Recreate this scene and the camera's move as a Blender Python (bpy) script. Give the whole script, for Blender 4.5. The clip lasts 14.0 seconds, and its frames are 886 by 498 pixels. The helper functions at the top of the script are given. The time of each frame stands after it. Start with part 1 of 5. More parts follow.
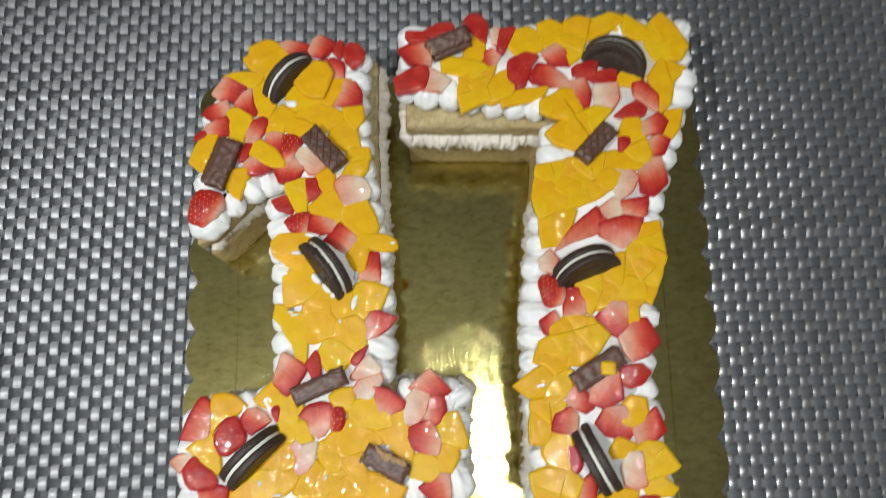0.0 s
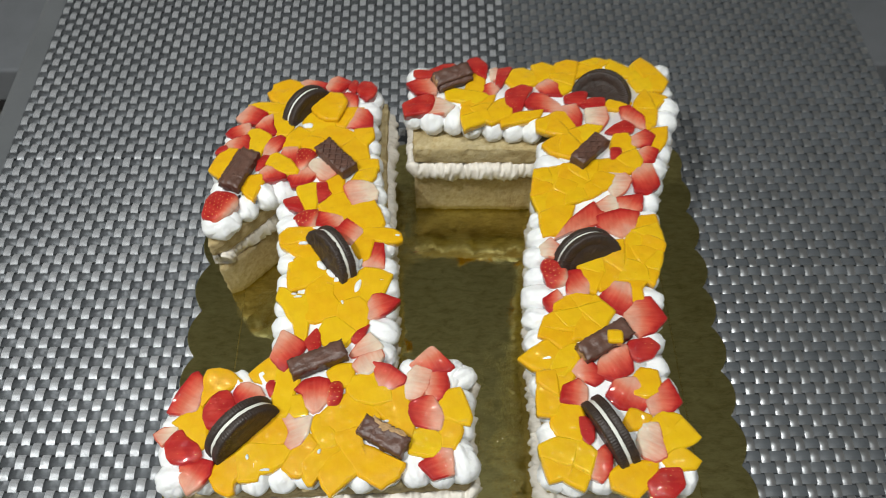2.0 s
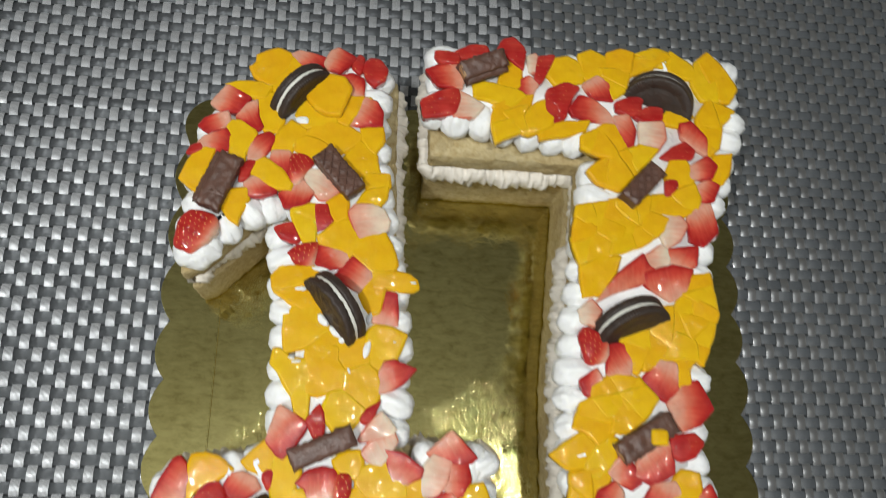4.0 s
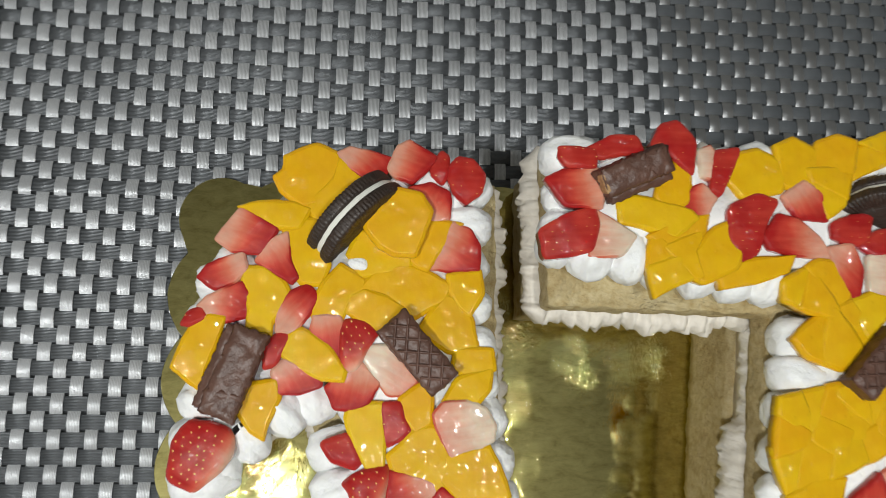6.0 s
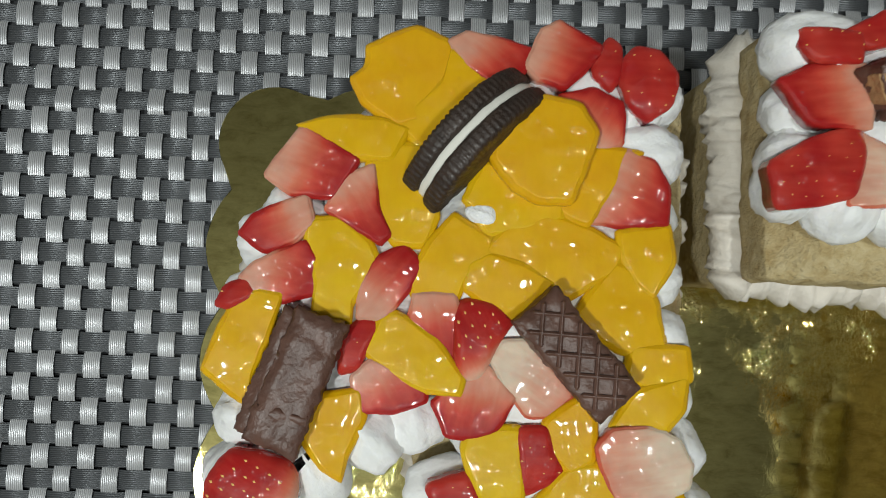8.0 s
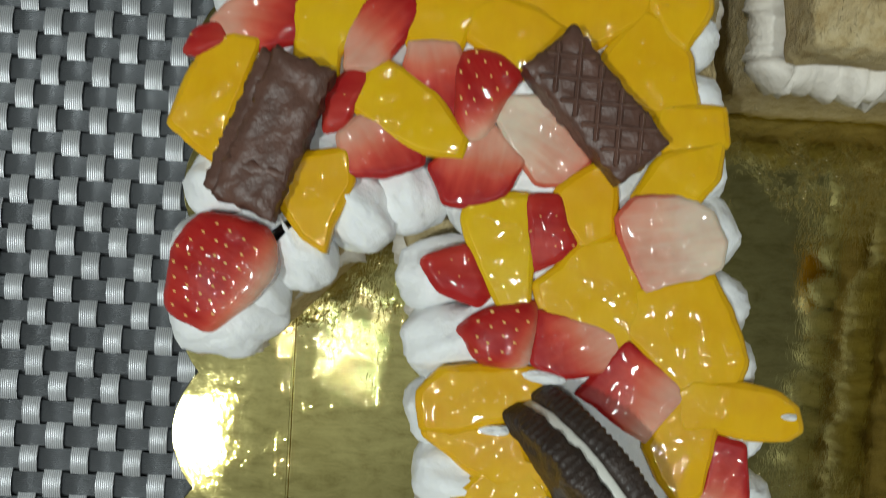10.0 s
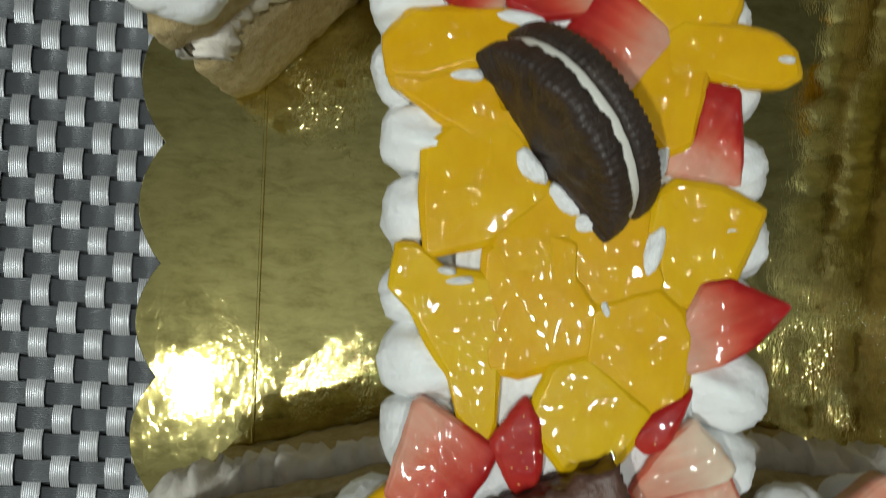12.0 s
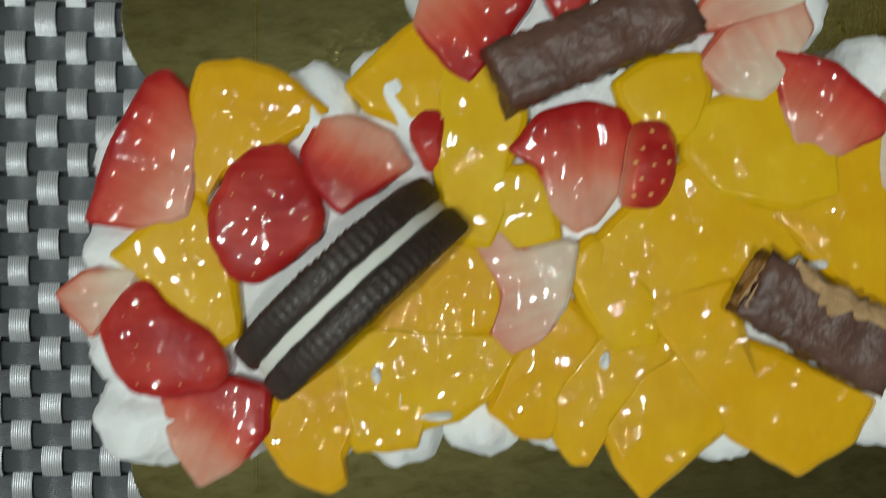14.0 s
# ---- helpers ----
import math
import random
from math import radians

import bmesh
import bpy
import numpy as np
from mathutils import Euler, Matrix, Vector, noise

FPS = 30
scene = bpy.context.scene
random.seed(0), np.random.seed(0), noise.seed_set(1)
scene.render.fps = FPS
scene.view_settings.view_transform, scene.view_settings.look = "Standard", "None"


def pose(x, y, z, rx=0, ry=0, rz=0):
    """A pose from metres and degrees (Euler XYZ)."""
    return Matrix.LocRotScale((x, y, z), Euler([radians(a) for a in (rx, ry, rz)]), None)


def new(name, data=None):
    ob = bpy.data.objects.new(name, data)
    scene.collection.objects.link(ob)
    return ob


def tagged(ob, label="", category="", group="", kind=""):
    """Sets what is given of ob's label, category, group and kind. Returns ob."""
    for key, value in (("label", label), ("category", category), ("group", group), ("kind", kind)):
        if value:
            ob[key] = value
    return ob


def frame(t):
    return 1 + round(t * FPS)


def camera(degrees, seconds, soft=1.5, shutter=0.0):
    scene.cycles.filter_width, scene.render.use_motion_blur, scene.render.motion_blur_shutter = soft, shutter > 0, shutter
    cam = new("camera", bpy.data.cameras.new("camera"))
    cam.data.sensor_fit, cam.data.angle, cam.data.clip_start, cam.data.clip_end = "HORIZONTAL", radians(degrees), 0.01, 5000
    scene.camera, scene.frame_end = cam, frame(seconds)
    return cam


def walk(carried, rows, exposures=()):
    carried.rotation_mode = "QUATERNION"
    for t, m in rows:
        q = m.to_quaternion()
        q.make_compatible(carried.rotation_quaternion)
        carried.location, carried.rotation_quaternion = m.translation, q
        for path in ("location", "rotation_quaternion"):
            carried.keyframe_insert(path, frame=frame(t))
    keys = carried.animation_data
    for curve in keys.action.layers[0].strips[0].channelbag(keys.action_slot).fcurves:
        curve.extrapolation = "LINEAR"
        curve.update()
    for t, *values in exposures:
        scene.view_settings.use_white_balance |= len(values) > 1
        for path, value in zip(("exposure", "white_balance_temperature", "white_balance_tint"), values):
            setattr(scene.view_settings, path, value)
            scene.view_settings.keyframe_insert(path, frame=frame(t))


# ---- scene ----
cam = camera(60.85, 14.0, soft=0.9, shutter=0.6)
PATH = [
    (0, -0.0114, 0.0000, 0.6206, 11.57, -0.24, -0.92),
    (0.5, -0.0095, -0.0435, 0.6169, 19.24, -1.31, 0.44),
    (1, -0.0145, -0.0937, 0.5763, 20.82, -0.26, -1.30),
    (1.5, -0.0238, -0.1514, 0.5597, 25.12, -0.07, 0.30),
    (2, -0.0119, -0.1887, 0.5588, 32.01, 0.07, -0.49),
    (2.2, -0.0076, -0.2041, 0.5589, 33.30, 0.54, -0.85),
    (4.3, -0.0840, 0.0434, 0.5429, 14.74, -6.36, 1.21),
    (4.5, -0.0929, 0.0699, 0.5213, 14.22, -5.65, 1.56),
    (5, -0.1160, 0.1203, 0.4674, 12.69, -4.45, 2.25),
    (5.5, -0.1170, 0.1474, 0.4371, 10.97, -5.28, 1.84),
    (6, -0.1121, 0.1690, 0.4119, 10.04, -5.64, 0.71),
    (6.5, -0.1285, 0.1818, 0.3644, 7.74, -4.22, 1.73),
    (7, -0.1332, 0.1909, 0.3322, 6.42, -3.74, 1.31),
    (7.2, -0.1331, 0.1942, 0.3239, 5.88, -3.36, 1.26),
    (9.3, -0.1291, 0.1721, 0.2798, 3.38, 0.08, 2.59),
    (9.5, -0.1276, 0.1605, 0.2770, 3.27, -0.19, 2.29),
    (10, -0.1263, 0.1425, 0.2729, 1.59, -0.45, 2.58),
    (10.5, -0.1207, 0.1252, 0.2625, 1.28, -0.37, 2.32),
    (11, -0.1153, 0.1076, 0.2609, 0.90, 0.13, 2.43),
    (11.5, -0.1183, 0.0883, 0.2594, 0.23, -0.25, 2.70),
    (12, -0.1165, 0.0674, 0.2580, 0.40, -0.51, 2.28),
    (12.5, -0.1152, 0.0499, 0.2452, -2.31, -0.57, 0.89),
    (13, -0.1155, 0.0302, 0.2364, -3.56, -0.39, 0.14),
    (13.5, -0.1149, 0.0092, 0.2358, -4.57, -0.65, -0.18),
    (14, -0.1231, -0.0182, 0.2405, -3.03, -1.40, 0.67),
]
EXPOSURES = [(0.0, -0.22, 6100, 6), (0.6, 0.16, 6100, 6), (1.3, -0.06, 6100, 6), (2.2, -0.06, 6100, 6), (4.3, -0.22, 6150, 6), (5.6, -0.24, 6180, 6), (7.2, -0.37, 6200, 5), (9.3, -0.67, 5900, -1), (11.5, -0.65, 6080, -1), (12.5, -0.74, 6080, -1), (14.0, -0.82, 5980, -3)]
walk(cam, [(t, pose(x, y, z, rx, ry, rz)) for t, x, y, z, rx, ry, rz in PATH], EXPOSURES)

# ---- world and lamps ----
world = bpy.data.worlds.new("room_air")
world.use_nodes = True
world.node_tree.nodes["Background"].inputs[0].default_value = (0.55, 0.6, 0.7, 1)
world.node_tree.nodes["Background"].inputs[1].default_value = 0.02
scene.world = world

CEILING, HANG = 2.36, 1.568


def ceiling_light(x, y, w, d, watts, turn=0.0):
    lamp = new("lamp_light", bpy.data.lights.new("lamp_light", "AREA"))
    lamp.data.shape, lamp.data.size, lamp.data.size_y = "RECTANGLE", w, d
    lamp.data.energy, lamp.data.color = watts, (1.0, 0.97, 0.92)
    lamp.matrix_world = pose(x, y, HANG, 0, 0, turn)
    glow = new("lamp_light", bpy.data.lights.new("lamp_light", "AREA"))
    glow.data.shape, glow.data.size, glow.data.size_y = "RECTANGLE", w, d
    glow.data.energy, glow.data.color = watts * UPWARD, (1.0, 0.97, 0.92)
    glow.matrix_world = pose(x, y, HANG + 0.040, 180, 0, turn)
    return lamp


UPWARD = 0.31
LAMPS = [(0.13, -0.14, 0.035, 0.14, 10.5), (-0.69, -0.27, 0.030, 0.11, 20.5)]
for lx, ly, lw, ld, power in LAMPS:
    ceiling_light(lx, ly, lw, ld, power)


# ---- materials ----
def material(name):
    m = bpy.data.materials.new(name)
    m.use_nodes = True
    tree = m.node_tree
    return m, tree, tree.nodes["Principled BSDF"]


def node(tree, kind, **values):
    n = tree.nodes.new(kind)
    for key, value in values.items():
        n.inputs[key.replace("_", " ")].default_value = value
    return n


def ramp(tree, source, stops):
    r = tree.nodes.new("ShaderNodeValToRGB")
    e = r.color_ramp.elements
    while len(e) < len(stops):
        e.new(0.5)
    for one, (at, colour) in zip(e, stops):
        one.position, one.color = at, (*colour, 1)
    tree.links.new(source, r.inputs[0])
    return r.outputs[0]


def where(tree, stretch=(1, 1, 1)):
    coords = tree.nodes.new("ShaderNodeTexCoord")
    mapping = tree.nodes.new("ShaderNodeMapping")
    mapping.inputs["Scale"].default_value = stretch
    tree.links.new(coords.outputs["Object"], mapping.inputs[0])
    return mapping.outputs[0]


def grain(tree, scale, detail=4.0, rough=0.55, stretch=(1, 1, 1), distortion=0.0):
    n = node(tree, "ShaderNodeTexNoise", Scale=scale, Detail=detail, Roughness=rough, Distortion=distortion)
    tree.links.new(where(tree, stretch), n.inputs["Vector"])
    return n.outputs[0]


def mix(tree, a, b, share, how="MIX"):
    n = tree.nodes.new("ShaderNodeMix")
    n.data_type, n.blend_type = "RGBA", how
    for value, socket in ((share, n.inputs[0]), (a, n.inputs[6]), (b, n.inputs[7])):
        if isinstance(value, (int, float)):
            socket.default_value = value
        elif isinstance(value, tuple):
            socket.default_value = (*value, 1)
        else:
            tree.links.new(value, socket)
    return n.outputs[2]


def relief(tree, shader, heights):
    """Bumps of (height socket, distance in metres, strength), one upon the other."""
    last = None
    for height, distance, strength in heights:
        b = node(tree, "ShaderNodeBump", Strength=strength, Distance=distance)
        tree.links.new(height, b.inputs["Height"])
        if last:
            tree.links.new(last, b.inputs["Normal"])
        last = b.outputs[0]
    tree.links.new(last, shader.inputs["Normal"])
    return last


def glaze(tree, shader, bump, scale, amount=1.0):
    shader.inputs["Coat Weight"].default_value = amount
    shader.inputs["Coat Roughness"].default_value = 0.055
    shader.inputs["Coat IOR"].default_value = 1.42
    spot = tree.nodes.new("ShaderNodeNewGeometry").outputs["Position"]
    drops = node(tree, "ShaderNodeBump", Strength=1.0, Distance=bump)
    patches = node(tree, "ShaderNodeTexNoise", Scale=85.0, Detail=1.0)
    fine = node(tree, "ShaderNodeTexNoise", Scale=scale, Detail=0.0)
    for n in (patches, fine):
        tree.links.new(spot, n.inputs["Vector"])
    runny = ramp(tree, patches.outputs[0], [(0.40, (0.24, 0.24, 0.24)), (0.68, (1, 1, 1))])
    tree.links.new(mix(tree, (0.5, 0.5, 0.5), fine.outputs[0], runny), drops.inputs["Height"])
    # small set drops of jelly, far apart
    cells = node(tree, "ShaderNodeTexVoronoi", Scale=210.0)
    tree.links.new(spot, cells.inputs["Vector"])
    beads = node(tree, "ShaderNodeBump", Strength=1.0, Distance=0.0006)
    tree.links.new(ramp(tree, cells.outputs["Distance"], [(0.0, (1, 1, 1)), (0.08, (0.82, 0.82, 0.82)), (0.19, (0.2, 0.2, 0.2)), (0.27, (0, 0, 0))]), beads.inputs["Height"])
    tree.links.new(drops.outputs[0], beads.inputs["Normal"])
    tree.links.new(beads.outputs[0], shader.inputs["Coat Normal"])


def piece_random(tree):
    return tree.nodes.new("ShaderNodeObjectInfo").outputs["Random"]


def peach_flesh():
    m, tree, s = material("glazed_peach")
    tone = ramp(tree, piece_random(tree), [(0.0, (0.73, 0.405, 0.003)), (0.6, (0.73, 0.435, 0.003)), (1.0, (0.73, 0.48, 0.005))])
    spots = ramp(tree, grain(tree, 75, 2), [(0.3, (0.94, 0.87, 0.75)), (0.65, (1, 1, 1))])
    fibres = ramp(tree, grain(tree, 420, 3, 0.6, (1, 0.4, 1)), [(0.3, (0.96, 0.95, 0.9)), (0.7, (1, 1, 1))])
    tree.links.new(mix(tree, mix(tree, tone, spots, 1.0, "MULTIPLY"), fibres, 1.0, "MULTIPLY"), s.inputs["Base Color"])
    s.inputs["Roughness"].default_value = 0.38
    s.inputs["Subsurface Weight"].default_value = 0.35
    s.inputs["Subsurface Radius"].default_value = (0.0032, 0.0032, 0.0010)
    s.inputs["Subsurface Scale"].default_value = 0.5
    relief(tree, s, [(grain(tree, 110, 2), 0.0003, 0.3), (grain(tree, 520, 2), 0.0001, 0.4)])
    glaze(tree, s, 0.0028, 230)
    s.inputs["Specular IOR Level"].default_value = 0.08
    return m


def berry_flesh(name):
    m, tree, s = material(name)
    red = tree.nodes.new("ShaderNodeAttribute")
    red.attribute_name = "redness"
    streak = grain(tree, 430, 2, 0.5, (0.16, 1, 0.5))
    add = tree.nodes.new("ShaderNodeMath")
    add.operation = "MULTIPLY_ADD"
    tree.links.new(streak, add.inputs[0])
    add.inputs[1].default_value = 0.30
    sub = tree.nodes.new("ShaderNodeMath")
    sub.operation = "SUBTRACT"
    tree.links.new(red.outputs["Fac"], sub.inputs[0])
    sub.inputs[1].default_value = 0.15
    tree.links.new(sub.outputs[0], add.inputs[2])
    tone = ramp(tree, add.outputs[0], [(0.0, (0.73, 0.60, 0.46)), (0.20, (0.68, 0.38, 0.27)), (0.46, (0.65, 0.18, 0.105)), (0.74, (0.55, 0.060, 0.036)), (1.0, (0.38, 0.014, 0.014))])
    blot = ramp(tree, grain(tree, 90, 3), [(0.3, (0.82, 0.78, 0.78)), (0.65, (1, 1, 1))])
    tree.links.new(mix(tree, tone, blot, 1.0, "MULTIPLY"), s.inputs["Base Color"])
    s.inputs["Roughness"].default_value = 0.35
    s.inputs["Subsurface Weight"].default_value = 0.3
    s.inputs["Subsurface Radius"].default_value = (0.005, 0.002, 0.0014)
    s.inputs["Subsurface Scale"].default_value = 0.4
    relief(tree, s, [(grain(tree, 120, 2), 0.0004, 0.5), (grain(tree, 520, 3), 0.00012, 0.5)])
    glaze(tree, s, 0.0028, 240)
    s.inputs["Specular IOR Level"].default_value = 0.08
    return m


def plain(name, colour, rough=0.5, metal=0.0, bumps=((300, 0.0004, 0.4),), vary=0.15, scale=60, stretch=(1, 1, 1)):
    m, tree, s = material(name)
    low = tuple(c * (1 - vary) for c in colour)
    high = tuple(min(1, c * (1 + vary * 0.6)) for c in colour)
    big = ramp(tree, grain(tree, scale, 5, 0.6, stretch), [(0.3, low), (0.7, high)])
    tree.links.new(big, s.inputs["Base Color"])
    s.inputs["Roughness"].default_value, s.inputs["Metallic"].default_value = rough, metal
    if bumps:
        relief(tree, s, [(grain(tree, a, 3, 0.55, stretch), b, c) for a, b, c in bumps])
    return m


CRUMPLED = ((-0.155, 0.122, 0.040), (-0.145, 0.020, 0.026), (0.010, 0.186, 0.034), (0.045, 0.188, 0.028), (-0.042, 0.165, 0.030), (0.085, 0.155, 0.032), (-0.030, 0.200, 0.030), (0.036, -0.010, 0.034), (0.042, -0.050, 0.034), (0.010, 0.030, 0.060))


def gold_foil():
    m, tree, s = material("gold_foil_card")
    base = ramp(tree, grain(tree, 14, 4, 0.6), [(0.3, (0.54, 0.475, 0.18)), (0.7, (0.65, 0.585, 0.24))])
    # streaky light and dark of broken reflections, painted into the gold's colour
    reflection_streaks = ramp(tree, grain(tree, 130, 6, 0.75, (0.6, 1.5, 1), 0.4), [(0.34, (0.70, 0.69, 0.64)), (0.5, (0.96, 0.96, 0.94)), (0.66, (1.14, 1.14, 1.16))])
    tree.links.new(mix(tree, base, reflection_streaks, 1.0, "MULTIPLY"), s.inputs["Base Color"])
    s.inputs["Metallic"].default_value = 1.0
    scuff = ramp(tree, grain(tree, 34, 6, 0.75, (1, 0.7, 1), 0.8), [(0.45, (0, 0, 0)), (0.64, (1, 1, 1))])
    fine = ramp(tree, grain(tree, 160, 4, 0.6), [(0.35, (0.022, 0.022, 0.022)), (0.7, (0.045, 0.045, 0.045))])
    tree.links.new(mix(tree, fine, (0.065, 0.065, 0.065), scuff), s.inputs["Roughness"])
    crinkle = grain(tree, 620, 3, 0.65, (1, 0.55, 1), 1.0)
    rough = mix(tree, (0.5, 0.5, 0.5), crinkle, scuff)
    # foil crumpled where the cakes were cut and lifted on
    worn = None
    for x, y, wide in CRUMPLED:
        away = tree.nodes.new("ShaderNodeVectorMath")
        away.operation = "DISTANCE"
        tree.links.new(where(tree), away.inputs[0])
        away.inputs[1].default_value = (x, y, 0.0)
        near = node(tree, "ShaderNodeMapRange")
        near.inputs["From Min"].default_value, near.inputs["From Max"].default_value = wide, wide * 0.2
        tree.links.new(away.outputs["Value"], near.inputs["Value"])
        if worn is None:
            worn = near.outputs[0]
        else:
            both = tree.nodes.new("ShaderNodeMath")
            both.operation = "MAXIMUM"
            tree.links.new(worn, both.inputs[0])
            tree.links.new(near.outputs[0], both.inputs[1])
            worn = both.outputs[0]
    patchy = ramp(tree, grain(tree, 90, 4, 0.6), [(0.40, (0, 0, 0)), (0.60, (1, 1, 1))])
    folds = mix(tree, (0.5, 0.5, 0.5), grain(tree, 700, 3, 0.6, (1, 0.6, 1), 0.8), mix(tree, (0, 0, 0), patchy, worn))
    relief(tree, s, [(folds, 0.0005, 0.95), (grain(tree, 24, 2), 0.0006, 0.14), (crinkle, 0.00005, 0.25), (grain(tree, 1500, 2, 0.6, (1, 0.45, 1)), 0.00003, 0.12), (rough, 0.00010, 0.4)])
    return m


def sponge_crumb():
    m, tree, s = material("sponge_crumb")
    tone = ramp(tree, grain(tree, 240, 6, 0.7), [(0.25, (0.38, 0.27, 0.10)), (0.5, (0.53, 0.43, 0.23)), (0.75, (0.62, 0.53, 0.32))])
    brown = ramp(tree, grain(tree, 30, 4), [(0.35, (0.85, 0.8, 0.72)), (0.65, (1, 1, 1))])
    tree.links.new(mix(tree, tone, brown, 1.0, "MULTIPLY"), s.inputs["Base Color"])
    s.inputs["Roughness"].default_value = 0.9
    relief(tree, s, [(grain(tree, 380, 4, 0.7), 0.0014, 0.9), (grain(tree, 90, 3), 0.002, 0.6)])
    return m


def ribbed_strip(name, across, low, high, metal):
    m, tree, s = material(name)
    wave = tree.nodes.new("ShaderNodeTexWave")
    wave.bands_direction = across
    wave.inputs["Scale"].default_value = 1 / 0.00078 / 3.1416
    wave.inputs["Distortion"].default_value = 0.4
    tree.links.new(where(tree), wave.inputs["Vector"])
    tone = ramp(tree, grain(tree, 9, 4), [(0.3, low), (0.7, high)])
    # shade in the grooves between the ribs, put into the colour besides the bump
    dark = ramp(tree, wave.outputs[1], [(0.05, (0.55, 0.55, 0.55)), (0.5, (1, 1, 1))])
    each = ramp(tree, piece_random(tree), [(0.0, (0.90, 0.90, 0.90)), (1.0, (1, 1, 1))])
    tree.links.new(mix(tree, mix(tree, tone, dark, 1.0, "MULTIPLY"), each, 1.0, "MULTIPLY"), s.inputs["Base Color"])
    s.inputs["Roughness"].default_value, s.inputs["Metallic"].default_value = 0.36, metal
    relief(tree, s, [(wave.outputs[1], 0.00025, 0.5)])
    return m


M_PEACH = peach_flesh()
M_BERRY = berry_flesh("glazed_strawberry")
M_SEED = plain("strawberry_seed", (0.75, 0.42, 0.10), 0.4, bumps=())
M_CREAM = plain("whipped_cream", (0.84, 0.845, 0.84), 0.5, bumps=((320, 0.0010, 0.55), (100, 0.002, 0.5)), vary=0.02)
M_CREAM.node_tree.nodes["Principled BSDF"].inputs["Subsurface Weight"].default_value = 0.25
M_CREAM.node_tree.nodes["Principled BSDF"].inputs["Subsurface Radius"].default_value = (0.004, 0.004, 0.0035)
M_FILLING = plain("cream_filling", (0.75, 0.70, 0.62), 0.65, bumps=((300, 0.0009, 0.6), (80, 0.002, 0.5)), vary=0.08)
M_SPONGE = sponge_crumb()
M_GOLD = gold_foil()
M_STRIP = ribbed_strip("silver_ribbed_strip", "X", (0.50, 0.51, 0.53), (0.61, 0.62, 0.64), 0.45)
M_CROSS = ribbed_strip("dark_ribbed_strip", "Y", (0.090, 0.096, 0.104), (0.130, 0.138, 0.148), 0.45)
M_STRIP_DULL = plain("grey_smooth_strip", (0.44, 0.445, 0.455), 0.31, 0.88, bumps=((700, 0.0002, 0.4),), vary=0.12, scale=30)
M_WEFT = plain("dark_grey_strip", (0.085, 0.092, 0.100), 0.52, bumps=((900, 0.0002, 0.4),), vary=0.2, scale=25)
M_COOKIE = plain("cocoa_cookie", (0.033, 0.020, 0.014), 0.55, bumps=((500, 0.0008, 0.8), (1400, 0.0003, 0.5)), vary=0.4, scale=180)
M_COOKIE.node_tree.nodes["Principled BSDF"].inputs["Coat Weight"].default_value = 0.14
M_COOKIE.node_tree.nodes["Principled BSDF"].inputs["Coat Roughness"].default_value = 0.22
M_COOKIE_CREAM = plain("cookie_cream", (0.74, 0.73, 0.66), 0.6, vary=0.05)
M_CHOC = plain("milk_chocolate", (0.108, 0.053, 0.037), 0.42, bumps=((170, 0.0004, 0.3), (650, 0.0005, 0.6)), vary=0.3, scale=120)
M_WAFER = plain("wafer_crumb", (0.45, 0.28, 0.13), 0.85, bumps=((500, 0.0012, 0.9),), vary=0.3, scale=300)
M_TABLE = plain("grey_table", (0.12, 0.125, 0.13), 0.4, vary=0.12, scale=12)
M_SEAT = plain("grey_blue_seat", (0.165, 0.172, 0.185), 0.55, vary=0.1, scale=20)
M_DARK = plain("black_frame", (0.012, 0.012, 0.013), 0.5)
M_WALL = plain("wall_paint", (0.74, 0.73, 0.70), 0.9, vary=0.04, scale=3, bumps=((80, 0.001, 0.2),))
M_CEIL = plain("ceiling_paint", (0.55, 0.545, 0.53), 0.9, vary=0.04, scale=3, bumps=((80, 0.001, 0.2),))
M_FLOOR = plain("floor_tile", (0.22, 0.20, 0.18), 0.5, vary=0.15, scale=5)
M_LAMP = plain("lamp_metal", (0.6, 0.6, 0.6), 0.4, bumps=())


# ---- mesh helpers ----
def mesh_of(name, verts, faces, mat, smooth=True):
    me = bpy.data.meshes.new(name)
    me.from_pydata([tuple(v) for v in verts], [], faces)
    me.materials.append(mat)
    if smooth:
        me.polygons.foreach_set("use_smooth", [True] * len(me.polygons))
    me.update()
    return me


def part(name, bm_or_mesh, mat, parent, label="", m=None):
    if isinstance(bm_or_mesh, bmesh.types.BMesh):
        me = bpy.data.meshes.new(name)
        bm_or_mesh.to_mesh(me)
        bm_or_mesh.free()
        me.materials.append(mat)
    else:
        me = bm_or_mesh
    ob = new(name, me)
    if parent:
        ob.parent = parent
    if m is not None:
        ob.matrix_local = m
    return tagged(ob, label)


def thing(name, label, category, group="", kind="", m=None):
    ob = new(name)
    ob.empty_display_size = 0.01
    if m is not None:
        ob.matrix_world = m
    return tagged(ob, label, category, group, kind)


def box(bm, x0, x1, y0, y1, z0, z1, bevel=0.0, segments=2):
    got = bmesh.ops.create_cube(bm, size=1, matrix=Matrix.Translation(((x0 + x1) / 2, (y0 + y1) / 2, (z0 + z1) / 2)) @ Matrix.Diagonal((x1 - x0, y1 - y0, z1 - z0, 1)))
    if bevel:
        edges = list({e for v in got["verts"] for e in v.link_edges})
        bmesh.ops.bevel(bm, geom=edges, offset=bevel, segments=segments, affect="EDGES", profile=0.6)
    return bm


